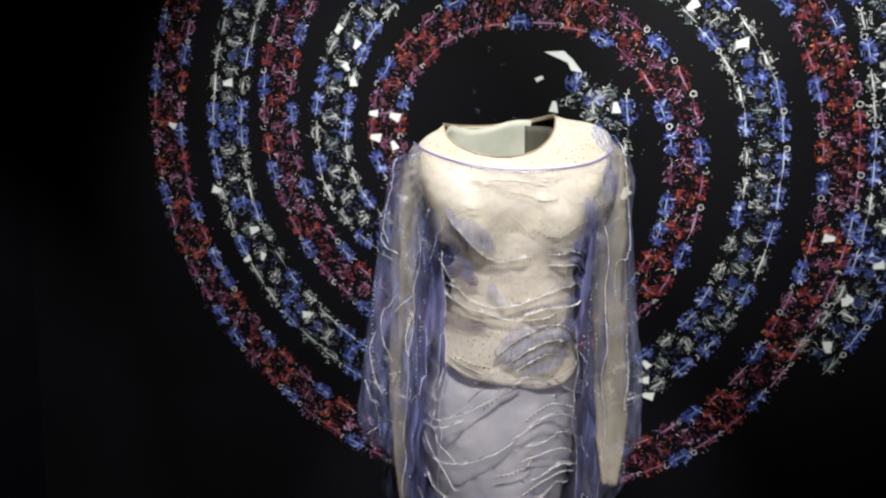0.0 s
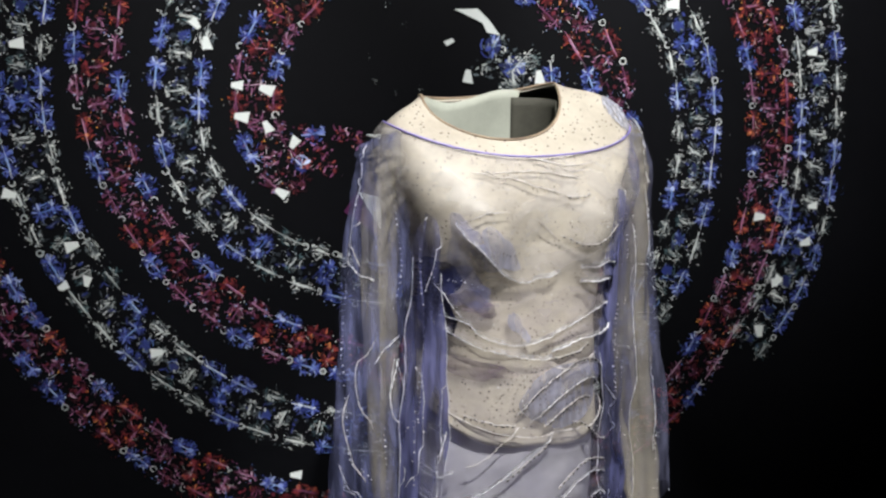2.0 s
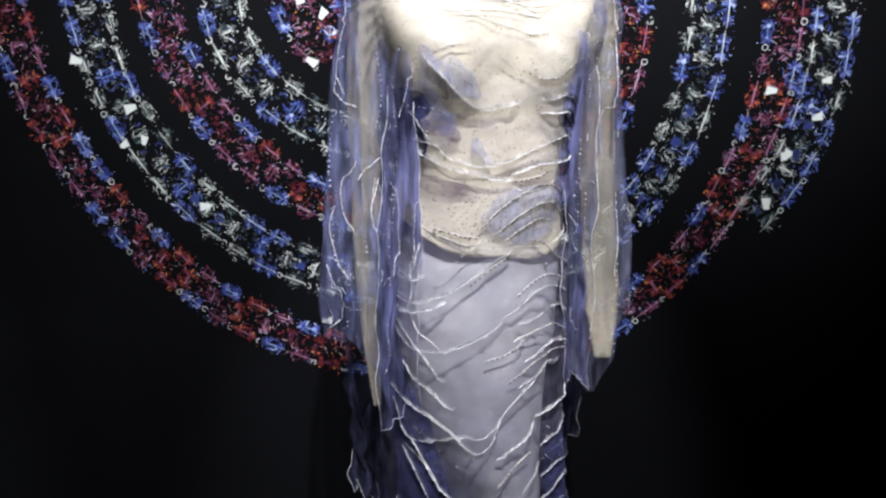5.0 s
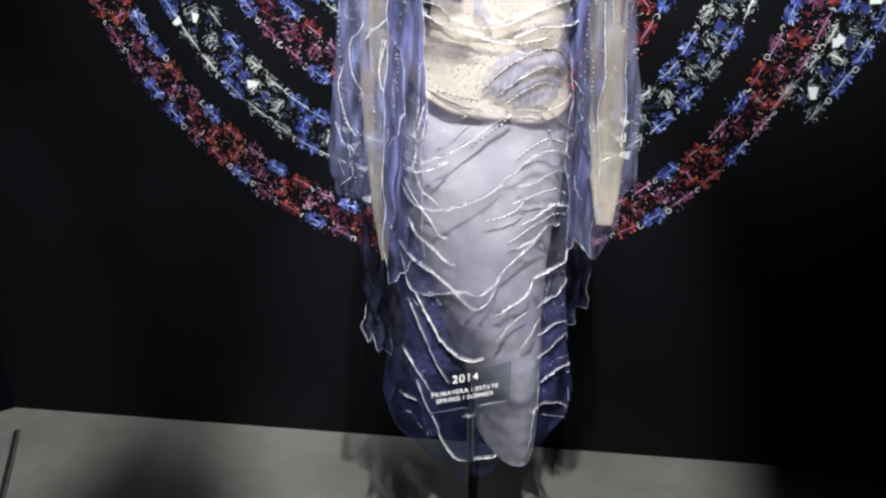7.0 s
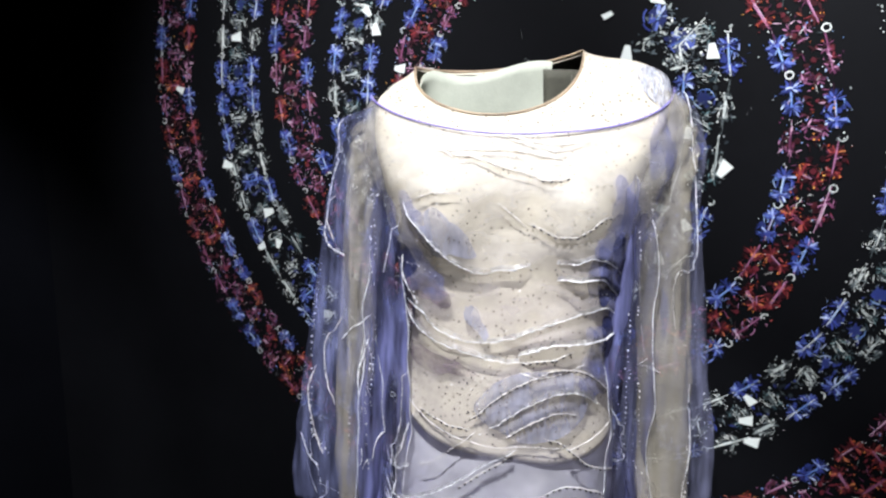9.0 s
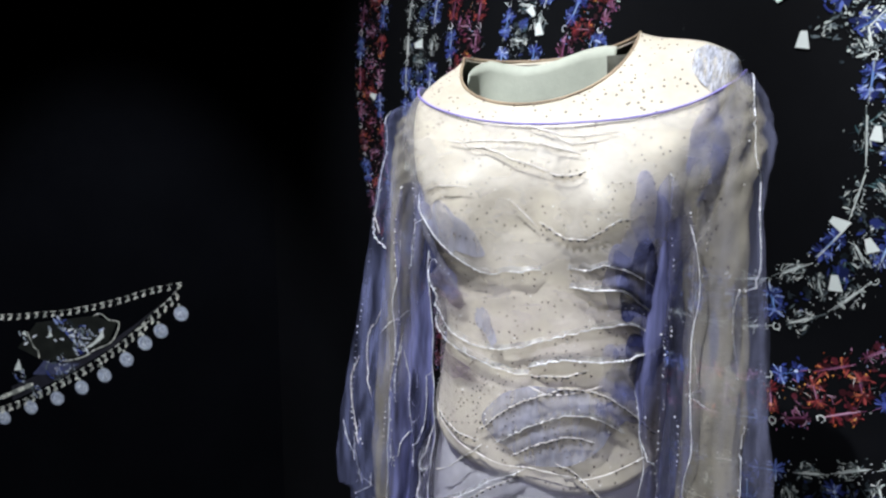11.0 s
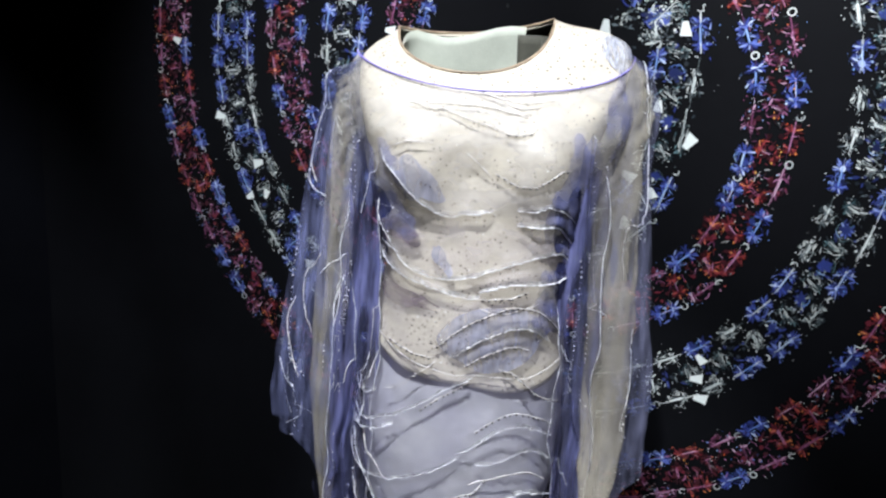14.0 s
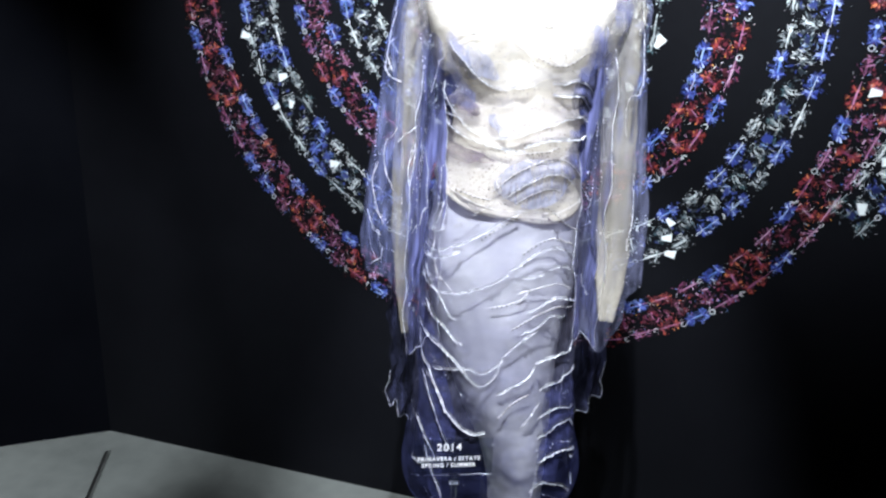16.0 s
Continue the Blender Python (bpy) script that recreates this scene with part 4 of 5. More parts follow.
applique(0.128, 1.405, 0.020, 0.040, 0, GAP_DARK, 3.4, "navy patch painting the dark gap at the waist")
applique(0.130, 1.325, 0.016, 0.030, 0, GAP_DARK, 0.9, "navy patch painting the dark gap at the waist")
applique(-0.070, 1.452, 0.034, 0.022, -35, PATCH, 1.0, "violet organza applique on the bust")
applique(-0.100, 1.402, 0.034, 0.024, -30, PATCH_BLUE, 2.0, "blue organza applique below the arm")
applique(-0.104, 1.455, 0.018, 0.040, 12, PATCH_BLUE, 2.5, "blue organza applique below the arm")
applique(0.134, 1.480, 0.018, 0.034, 10, PATCH_BLUE, 3.0, "violet organza applique on the bust")
applique(0.118, 1.418, 0.022, 0.050, 0, PATCH_BLUE, 4.0, "blue organza applique at the waist")
applique(0.038, 1.252, 0.066, 0.044, 4, PATCH, 5.2, "violet organza leaf applique at the hip", 0.3)
applique(-0.033, 1.352, 0.008, 0.022, 35, PATCH, 6.0, "small violet leaf applique")
applique(0.116, 0.770, 0.040, 0.110, -8, GODET, 7.0, "blue organza godet on the skirt side")
applique(-0.126, 0.815, 0.032, 0.185, 5, GODET, 8.0, "blue organza godet on the skirt side")
applique(0.108, 1.290, 0.020, 0.045, 5, PATCH_BLUE, 9.0, "blue organza applique at the waist")

CAP = sheer("cap_lace", (0.46, 0.475, 0.58), 0.62, streak=(190, 60, 30), swing=0.55)


def cap_at(u, v):
    t = 6.283 * u
    x, z = 0.184 + 0.030 * v * math.cos(t), 1.606 + 0.036 * v * math.sin(t) * (1 + 0.1 * math.sin(3 * t)) - 0.2 * 0.027 * v * math.cos(t)
    way = Vector((0, 1, -0.5)).normalized()
    hit = YOKE.ray_cast(Vector((x, -0.5, z + 0.25)), way)
    if hit[0] is None:
        hit = YOKE.find_nearest(Vector((x, -0.03, z)))
    return hit[0] - way * (0.0022 + 0.0012 * math.sin(40 * v * math.cos(t)))


part("applique", grid(cap_at, 40, 10, True), CAP, dress, "pale lilac pleated lace on the shoulder cap")
applique(0.186, 1.568, 0.020, 0.052, -12, PATCH_BLUE, 2.2, "blue organza applique on the upper sleeve")
applique(0.196, 1.515, 0.012, 0.036, 4, PATCH_BLUE, 0.4, "blue organza applique on the upper sleeve")

# violet off-shoulder edge of the over-dress
rim = []
for k in range(61):
    t = math.pi * (1.0 - k / 60)
    c, s = math.cos(t), math.sin(t)
    e = 2 / 2.2
    x, z = 0.018 + 0.187 * math.copysign(abs(c) ** e, c), 1.642 - 0.060 * abs(s) ** 1.4
    z -= 0.018 * max(0.0, (x - 0.05) / 0.155) ** 1.5
    rim.append(Vector((x, -0.091 * abs(s) ** e, BASE + z + 0.10 * x * min(1.0, max(0.0, (z - 1.57) / 0.08)) + 0.001)))
bm = bmesh.new()
tube(bm, [outside(p, 0.0045) for p in rim], 0.0014, 8)
part("violet_edge", bm, VIOLET, dress, "violet rolled edge of the organza")

# loose sparkle: single beads sewn over sleeves and front
bm = bmesh.new()
for _ in range(170):
    p = on_front(sew.uniform(-0.13, 0.15), sew.uniform(0.62, 1.5), 0.0015)
    bmesh.ops.create_icosphere(bm, subdivisions=1, radius=sew.uniform(0.0005, 0.0011), matrix=Matrix.Translation(p))
for _ in range(140):
    sd = sew.choice((-1, 1))
    p = on_side((0.01 + sd * sew.uniform(0.14, 0.26), -0.2, sew.uniform(1.0, 1.58)), 0.001)
    bmesh.ops.create_icosphere(bm, subdivisions=1, radius=sew.uniform(0.0005, 0.0011), matrix=Matrix.Translation(p))
tagged(part("loose_bead", bm, BEAD, dress, "scattered clear glass beads"), kind="stuff")

# dark stand that carries the dress
stand = new("dress_stand")
stand.matrix_world = pose(-0.14, 1.405, FLOOR)
tagged(stand, "dark metal display stand inside the dress", "stand")
bm = bmesh.new()
bmesh.ops.create_cone(bm, cap_ends=True, segments=24, radius1=0.012, radius2=0.012, depth=1.46, matrix=Matrix.Translation((0, 0, 0.735)))
part("pole", bm, DARK, stand)
bm = bmesh.new()
bmesh.ops.create_cone(bm, cap_ends=True, segments=48, radius1=0.15, radius2=0.147, depth=0.008, matrix=Matrix.Translation((0, 0, 0.004)))
part("base_plate", bm, DARK, stand, smooth=False)
bm = bmesh.new()
box(bm, (-0.13, -0.05, 1.44), (0.14, 0.03, 1.47), 0.012)
part("shoulder_form", bm, DARK, stand)

# ---- the jewel print on the back wall ----
PRINT = new("wall_print")
tagged(PRINT, "giant flat print of crystal bead strands coiled on black", "print")
PRINT.matrix_world = pose(0, 2.04, 0)
rng = random.Random(5)
MID = (-0.2, 1.75)
RED = [(-225, .37), (-209, .39), (-186, .355), (-157, .30), (-131, .26), (-95, .23), (-67, .245), (-35, .30), (-16, .36), (0, .41), (15, .465), (28, .51), (40, .56), (52, .62), (64, .645), (80, .665),
       (103, .685), (125, .69), (152, .69), (173, .68), (199, .67), (270, .60), (341, .73), (353, .78), (367, .82), (378, .86), (390, .905), (401, .95), (411, 1.0), (420, 1.03), (435, 1.06),
       (472, 1.07), (505, 1.045), (522, 1.046), (535, 1.03), (547, 1.012), (600, .95)]
PALE = [(-392, .20), (-372, .235), (-352, .26), (-332, .285), (-320, .32), (-307, .41), (-297, .46), (-285, .49), (-253, .50), (-221, .54), (-206, .555), (-189, .52), (-171, .495), (-155, .47), (-90, .41), (-24, .52), (-13, .575), (0, .62), (13, .655),
        (26, .70), (37, .745), (47, .79), (58, .82), (75, .845), (105, .86), (120, .875), (150, .866), (164, .858), (174, .838), (192, .815), (270, .77), (354, .912), (366, .935), (379, .985), (390, 1.03), (397, 1.035)]


def arm_point(table, psi, off=0.0):
    a = np.array(table)
    r = sum(np.interp(psi + d, a[:, 0], a[:, 1]) for d in (-9, -4, 0, 4, 9)) / 5 + off
    t = -math.radians(psi)
    return Vector((MID[0] + r * math.cos(t), 0, MID[1] + r * math.sin(t)))


class Ink:
    """Collects flat shards of one ink."""

    def __init__(self, name, mat, lift, label, home):
        self.v, self.f, self.name, self.mat, self.lift, self.label, self.home = [], [], name, mat, lift, label, home

    def poly(self, pts):
        y = -self.lift - rng.uniform(0, 0.00035)
        n = len(self.v)
        self.v += [(x, y, z) for x, z in pts]
        self.f.append(tuple(range(n, n + len(pts))))

    def shard(self, x, z, ang, length, width, lead=0.4):
        c, s = math.cos(ang), math.sin(ang)
        q = [(0, -width * 0.1), (length * lead, -width / 2), (length, -width * 0.2), (length * 0.94, width * 0.2), (length * lead * 0.8, width / 2)]
        self.poly([(x + c * a - s * b, z + s * a + c * b) for a, b in q])

    def bar(self, p, q, width):
        d = Vector(q) - Vector(p)
        n = Vector((-d.z, 0, d.x)).normalized() * width / 2
        self.poly([(w.x, w.z) for w in (p - n, q - n * 0.7, q + n * 0.7, p + n)])

    def dot(self, x, z, r):
        k = rng.choice((5, 6, 7))
        a0 = rng.uniform(0, 6)
        self.poly([(x + r * math.cos(a0 + 6.283 * i / k) * rng.uniform(0.7, 1.2), z + r * math.sin(a0 + 6.283 * i / k) * rng.uniform(0.7, 1.2)) for i in range(k)])

    def hoop(self, x, z, r, w, a0=0.0, span=6.283):
        k, y = 8, -self.lift - rng.uniform(0, 0.00035)
        for i in range(k + 1):
            t = a0 + span * i / k
            self.v += [(x + r * math.cos(t), y, z + r * math.sin(t)), (x + (r + w) * math.cos(t), y, z + (r + w) * math.sin(t))]
            if i:
                n = len(self.v)
                self.f.append((n - 4, n - 3, n - 1, n - 2))

    def build(self):
        tagged(from_lists(self.name, self.v, self.f, self.mat, self.home, self.label), kind="stuff")


def inks(home):
    return (Ink("blue_crystal", INK_BLUE, 0.0024, "printed blue crystals", home), Ink("red_crystal", INK_RED, 0.0016, "printed red crystals", home),
            Ink("mauve_crystal", INK_PINK, 0.0020, "printed mauve crystals", home), Ink("silver_wire", INK_SILVER, 0.0028, "printed silver wires and glints", home),
            Ink("smoke_crystal", INK_SMOKE, 0.0006, "printed smoky crystals", home))


blue, red, pink, silver, smoke = inks(PRINT)
glint = Ink("white_ring", INK_WHITE, 0.0030, "printed white rings and sparks", PRINT)
sky = Ink("pale_blue_streak", INK_SKY, 0.0031, "printed pale blue glints", PRINT)
deep, wine = Ink("deep_blue_crystal", INK_DEEP, 0.0012, "printed dark blue crystals", PRINT), Ink("wine_crystal", INK_WINE, 0.0009, "printed wine-red crystals", PRINT)


def burst(ink, p, size, n, ang=None, spread=6.283):
    for _ in range(n):
        a = rng.uniform(0, 6.283) if ang is None else ang + rng.choice((0, math.pi)) + rng.gauss(0, spread)
        d = rng.uniform(0, 0.75) * size
        b = rng.uniform(0, 6.283)
        L = size * rng.uniform(0.12, 0.45)
        ink.shard(p.x + d * math.cos(b) - L / 2 * math.cos(a), p.z + d * math.sin(b) - L / 2 * math.sin(a), a, L, L * rng.uniform(0.14, 0.42))
    for _ in range(n // 2):
        a, d = rng.uniform(0, 6.283), size * rng.uniform(0.3, 1.0)
        ink.dot(p.x + d * math.cos(a), p.z + d * math.sin(a), size * rng.uniform(0.03, 0.09))


def scatter(p, size):
    a, d = rng.uniform(0, 6.283), size * math.sqrt(rng.random())
    return p.x + d * math.cos(a), p.z + d * math.sin(a), a


def curls(ink, p, size, n, thick=0.0034, least=0.2):
    """Short bent glints round a bead."""
    for _ in range(n):
        x, z, a = scatter(p, size * 0.6)
        r = size * rng.uniform(least, 0.6)
        ink.hoop(x - r * 0.5 * math.cos(a), z - r * 0.5 * math.sin(a), r, thick * rng.uniform(0.4, 1.2), a + rng.uniform(-1.2, 0.2), rng.uniform(0.4, 1.5))


def specks(ink, p, size, n, r0, r1):
    for _ in range(n):
        x, z, _a = scatter(p, size)
        ink.dot(x, z, rng.uniform(r0, r1))


def strokes(ink, p, size, n, ang, spread, w0=0.0009, w1=0.002):
    """Thin straight glints, most of them along one direction."""
    for _ in range(n):
        x, z, a = scatter(p, size)
        t = ang + rng.choice((0, math.pi)) + rng.gauss(0, spread)
        L = rng.uniform(0.005, 0.02)
        ink.shard(x - L / 2 * math.cos(t), z - L / 2 * math.sin(t), t, L, rng.uniform(w0, w1), 0.5)


def rosette(p, ang, size=0.024):
    """A cut blue bead: a dim body, uneven kite facets from its middle, bent glints and pale streaks along its wire."""
    k = rng.choice((6, 7, 8))
    turn = rng.uniform(0, 1)
    deep.dot(p.x, p.z, size * rng.uniform(0.55, 0.8))
    for i in range(2 * k):
        a = turn + 6.283 * i / (2 * k) + rng.uniform(-.16, .16)
        if rng.random() < 0.2:
            continue
        L = size * rng.uniform(0.4, 1.0) * (0.5 + 0.6 * abs(math.cos(a - ang)))
        d = size * rng.uniform(0.0, 0.25)
        (deep if rng.random() < 0.25 else blue).shard(p.x + d * math.cos(a), p.z + d * math.sin(a), a, L, L * rng.uniform(0.16, 0.5), rng.uniform(0.35, 0.8))
    curls(blue, p, size * 1.1, 4, 0.003, 0.4)
    specks(sky, p, size * 1.1, 4, 0.0008, 0.0018)
    e = Vector((math.cos(ang), 0, math.sin(ang))) * size
    sky.bar(p - e * rng.uniform(0.2, 0.9), p + e * rng.uniform(0.2, 0.9), 0.0022)


def rods(ink, p, q, gap, w):
    """Thin strokes side by side along a bead's bore, broken here and there."""
    d = q - p
    n = Vector((-d.z, 0, d.x)).normalized() * gap
    for k in (-1, 0, 1):
        if rng.random() < 0.75:
            a, b = rng.uniform(0.0, 0.3), rng.uniform(0.7, 1.0)
            ink.bar(p + d * a + n * k * rng.uniform(0.4, 1), p + d * b + n * k * rng.uniform(0.4, 1), w * rng.uniform(0.5, 1.2))


def flare(ink, o, out, size, count, wide, shade=None):
    """Petals of a bead cap that open to both sides of its wire."""
    for k in range(count):
        a = out + wide * (2 * (k + rng.uniform(0.1, 0.9)) / count - 1)
        L = size * rng.uniform(0.6, 1.1)
        b = rng.uniform(0, 0.25) * size
        (shade if shade and rng.random() < 0.3 else ink).shard(o.x + b * math.cos(a), o.z + b * math.sin(a), a, L, L * rng.uniform(0.10, 0.30), rng.uniform(0.4, 0.85))


def spool(p, q, tone):
    """One faceted bead on its wire: a cap at each end that flares outwards, a bright bore, a dim waist and sparks round it."""
    d = q - p
    ang, length = math.atan2(d.z, d.x), d.length
    c = (p + q) / 2
    n = Vector((-d.z, 0, d.x)).normalized()
    body, bore, spark, shade, size, full = dict(
        blue=(blue, sky, sky, deep, 0.0180, 14), red=(red, pink, orange, wine, 0.0165, 15), pink=(pink, pink, sky, wine, 0.0120, 6),
        silver=(silver, glint, glint, smoke, 0.0105, 7), teal=(teal, silver, silver, haze, 0.0120, 6), wine=(wine, pink, red, wine, 0.0165, 7))[tone]
    veil = dict(blue=deep, red=wine, pink=wine, silver=haze, teal=haze, wine=wine)[tone]
    for _ in range(3):
        x, z, a = scatter(c, length * 0.22)
        veil.dot(x, z, rng.uniform(0.004, 0.008))
    for _ in range(4):
        x, z, a = scatter(c, length * 0.26)
        shade.shard(x, z, ang + rng.gauss(0, 0.8), rng.uniform(0.008, 0.018), rng.uniform(0.002, 0.006))
    for end, out in ((p + d * 0.27, ang + math.pi), (q - d * 0.27, ang)):
        flare(body, end, out, size, full, rng.uniform(1.7, 2.4), shade)
        if tone in ("blue", "red"):
            body.dot(end.x, end.z, size * rng.uniform(0.2, 0.4))
            flare(shade, end, out, size * 0.7, 3, 1.5)
        for side in (-1, 1):
            if rng.random() < 0.7:
                t = end + n * side * size * rng.uniform(0.6, 1.0) + Vector((math.cos(out), 0, math.sin(out))) * rng.uniform(-0.004, 0.008)
                L = rng.uniform(0.003, 0.006)
                spark.shard(t.x, t.z, out + side * rng.uniform(0.3, 1.2), L, L * 0.6, 0.6)
    rods(bore, p + d * 0.2, q - d * 0.2, 0.0024 if tone != "blue" else 0.0012, 0.0020 if tone in ("blue", "silver") else 0.0015)
    specks(spark, c, length * 0.5, 4, 0.0006, 0.0014)
    specks(glint, c, length * 0.55, 2, 0.0006, 0.0013)
    strokes(body, c, 0.024, 5, ang, 0.9, 0.0014, 0.0034)
    if tone in ("silver", "teal"):
        curls(silver, c, 0.022, 2, 0.0014)
        strokes(silver, c, 0.018, 7, ang, 0.35, 0.0008, 0.0020)
        strokes(glint, c, 0.014, 3, ang, 0.25, 0.0008, 0.0016)
        specks(glint, c, 0.026, 5, 0.0007, 0.0016)
    if tone in ("pink", "wine"):
        curls(pink, c, 0.022, 4, 0.0020)
    if tone == "blue":
        curls(blue, c, 0.022, 3, 0.0030, 0.4)
        strokes(sky, c, 0.018, 3, ang, 0.5, 0.0008, 0.0018)


def gem(c, size):
    """A clear round stone between the rails: a dim disc, blue facets round its table and a broken bright rim."""
    deep.dot(c.x, c.z, size * 0.8)
    turn = rng.uniform(0, 1)
    for k in range(9):
        a = turn + 6.283 * k / 9
        ink = rng.choice((blue, deep, teal, smoke, silver))
        ink.shard(c.x + size * 0.4 * math.cos(a), c.z + size * 0.4 * math.sin(a), a + rng.uniform(-.3, .3), size * rng.uniform(0.4, 0.7), size * rng.uniform(0.12, 0.3), 0.6)
    for _ in range(3):
        rng.choice((silver, teal, sky)).hoop(c.x, c.z, size * rng.uniform(0.85, 1.0), 0.0012, rng.uniform(0, 6.28), rng.uniform(0.6, 1.5))


def strand(table, lo, hi, rail, kind, cell=0.078):
    """Two rails of beads with a bead across at every joint, so that dark squares stay open between them."""
    psi, i, centre = lo, 0, Vector((MID[0], 0, MID[1]))
    while psi < hi:
        order = ("pink", "blue", "red") if kind == "red" else ("blue", "silver", rng.choice(("silver", "blue", "teal")))
        r = (arm_point(table, psi) - centre).length
        nxt = psi + math.degrees(cell * rng.uniform(0.95, 1.05) / max(r, 0.2))
        joint = {}
        for side in (-1, 1):
            w = Vector((rng.uniform(-.004, .004), 0, rng.uniform(-.004, .004)))
            p, q = arm_point(table, psi, side * rail) + w, arm_point(table, nxt, side * rail)
            joint[side] = p
            tone = order[(side * i + (1 if side < 0 else 0)) % 3] if rng.random() < 0.85 else rng.choice(order)
            spool(p + (q - p) * 0.08, q - (q - p) * 0.08, tone)
            out = (p - arm_point(table, psi)).normalized()
            if rng.random() < (0.75 if side > 0 else 0.3):
                o = p + out * rng.uniform(0.0, 0.006)
                turn = rng.uniform(0, 6.28)
                glint.hoop(o.x, o.z, rng.uniform(0.0048, 0.0064), rng.uniform(0.0014, 0.0022), turn, rng.choice((6.283, 4.6, 3.6, 2.8)))
            rods(pink if kind == "red" else glint if rng.random() < 0.5 else silver, p - (q - p) * 0.05, q, 0.0016, 0.0013)
            specks(glint, p, 0.010, 2, 0.0008, 0.0018)
            for _ in range(2):
                e = p.lerp(q, rng.random()) + out * rng.uniform(0.012, 0.020)
                dict(pink=pink, blue=blue, red=red, silver=silver, teal=smoke)[tone].shard(e.x, e.z, rng.uniform(0, 6.28), rng.uniform(0.003, 0.007), 0.0024)
        across = rng.choice(("red", "pink", "wine", "pink", "red")) if kind == "red" else rng.choice(("teal", "silver", "silver", "teal", "blue"))
        a, b = joint[-1], joint[1]
        spool(a + (b - a) * 0.14, b - (b - a) * 0.14, across)
        c = arm_point(table, (psi + nxt) / 2)
        ang = math.atan2((b - a).z, (b - a).x)
        if kind == "red":
            specks(wine, c, 0.028, 4, 0.003, 0.007)
            strokes(wine, c, 0.030, 7, ang, 1.5, 0.002, 0.005)
            strokes(pink, c, 0.030, 2, ang, 0.4, 0.0010, 0.0022)
            specks(orange, c, 0.036, 3, 0.0008, 0.0020)
            strokes(silver, c, 0.046, 4, ang, 1.5, 0.0008, 0.0016)
            strokes(pink, c, 0.044, 5, ang, 1.5, 0.0010, 0.0024)
        else:
            specks(haze, c, 0.030, 5, 0.003, 0.007)
            strokes(smoke, c, 0.034, 5, ang, 0.8, 0.0012, 0.003)
            strokes(silver, c, 0.034, 3, ang, 0.4, 0.0008, 0.0018)
            specks(silver, c, 0.044, 7, 0.0006, 0.0016)
            strokes(deep, c, 0.030, 5, ang, 1.2, 0.003, 0.007)
            if rng.random() < 0.45:
                gem(c, rng.uniform(0.013, 0.019))
        psi, i = nxt, i + 1


haze = Ink("haze_crystal", INK_HAZE, 0.0004, "printed dim crystals deep in the strand", PRINT)
teal = Ink("teal_crystal", INK_TEAL, 0.0014, "printed dark teal crystals", PRINT)
orange = Ink("orange_spark", INK_ORANGE, 0.0029, "printed orange sparks", PRINT)
strand(RED, -224, 600, 0.041, "red")
strand(PALE, -362, 397, 0.045, "pale")
# the outermost turn shows the far side of its tube as a fringe of pale stones
for psi in range(440, 556, 3):
    p = arm_point(RED, psi + rng.uniform(-1, 1), rng.uniform(0.055, 0.068))
    burst(rng.choice((sky, pink, red, wine, pink)), p, 0.014, 4)

# white crystal faces that catch the studio light, each by itself
FACETS = [
    (-1.03, 1.784, 10), (-1.208, 1.66, -20), (-1.072, 1.472, 170), (-0.953, 1.359, 200), (-0.977, 1.273, 30), (-0.929, 1.284, 80), (-0.792, 1.114, 190), (-0.692, 1.933, 50),
    (-0.648, 1.788, -80), (-0.672, 1.829, 130), (-0.64, 1.89, 60), (0.365, 1.886, 10), (0.24, 1.978, 40), (0.606, 1.404, 180), (0.662, 1.246, 200), (0.626, 1.124, 100),
    (0.184, 1.042, -40), (0.179, 0.999, 10), (0.192, 0.956, 0), (-0.588, 1.703, 0), (-0.529, 1.695, -15),
]
FACETS_B = [
    (-0.584, 1.637, -5), (-0.528, 1.614, -60), (-0.474, 1.582, 60), (-0.504, 1.472, -30), (-0.493, 0.808, 0), (0.706, 1.786, 10), (0.727, 1.343, 20), (0.663, 1.25, 70),
    (0.74, 1.431, 10), (0.033, 1.567, -90), (-0.012, 1.421, -25), (0.04, 1.387, -60), (-0.009, 1.318, -80), (-0.092, 1.724, -90), (0.068, 1.724, -80), (0.10, 1.50, 60),
]
me = bpy.data.meshes.new("white_facet")
me.from_pydata([(0, 0, -0.006), (0.027, 0, -0.0135), (0.031, 0, 0.0105), (0.001, 0, 0.005)], [], [(0, 1, 2, 3)])
me.materials.append(INK_WHITE)
for k, (x, z, a) in enumerate(FACETS + FACETS_B):
    ob = new("white_facet", me)
    ob.parent = PRINT
    g = rng.uniform(0.8, 1.1)
    ob.matrix_local = Matrix.Translation((x, -0.0034 - 0.00001 * k, z)) @ Matrix.Rotation(-radians(a), 4, "Y") @ Matrix.Translation((-0.015, 0, 0)) @ Matrix.Diagonal((g, 1, g, 1))
    tagged(ob, "white printed crystal face")


def flat_piece(name, pts, mat, home, lift, label=""):
    ob = from_lists(name, [(x, -lift, z) for x, z in pts], [tuple(range(len(pts)))], mat, home, label)
    return ob


# the big clear stone above the neckline, the plum stone, and glints on the black one
flat_piece("pale_facet", [(-0.124, 1.866), (-0.073, 1.868), (-0.048, 1.845), (-0.022, 1.812), (-0.052, 1.818), (-0.062, 1.838)], INK_WHITE, PRINT, 0.0034, "large white facet")
flat_piece("pale_facet", [(-0.147, 1.798), (-0.128, 1.805), (-0.122, 1.798), (-0.14, 1.788)], INK_WHITE, PRINT, 0.0034, "large white facet")
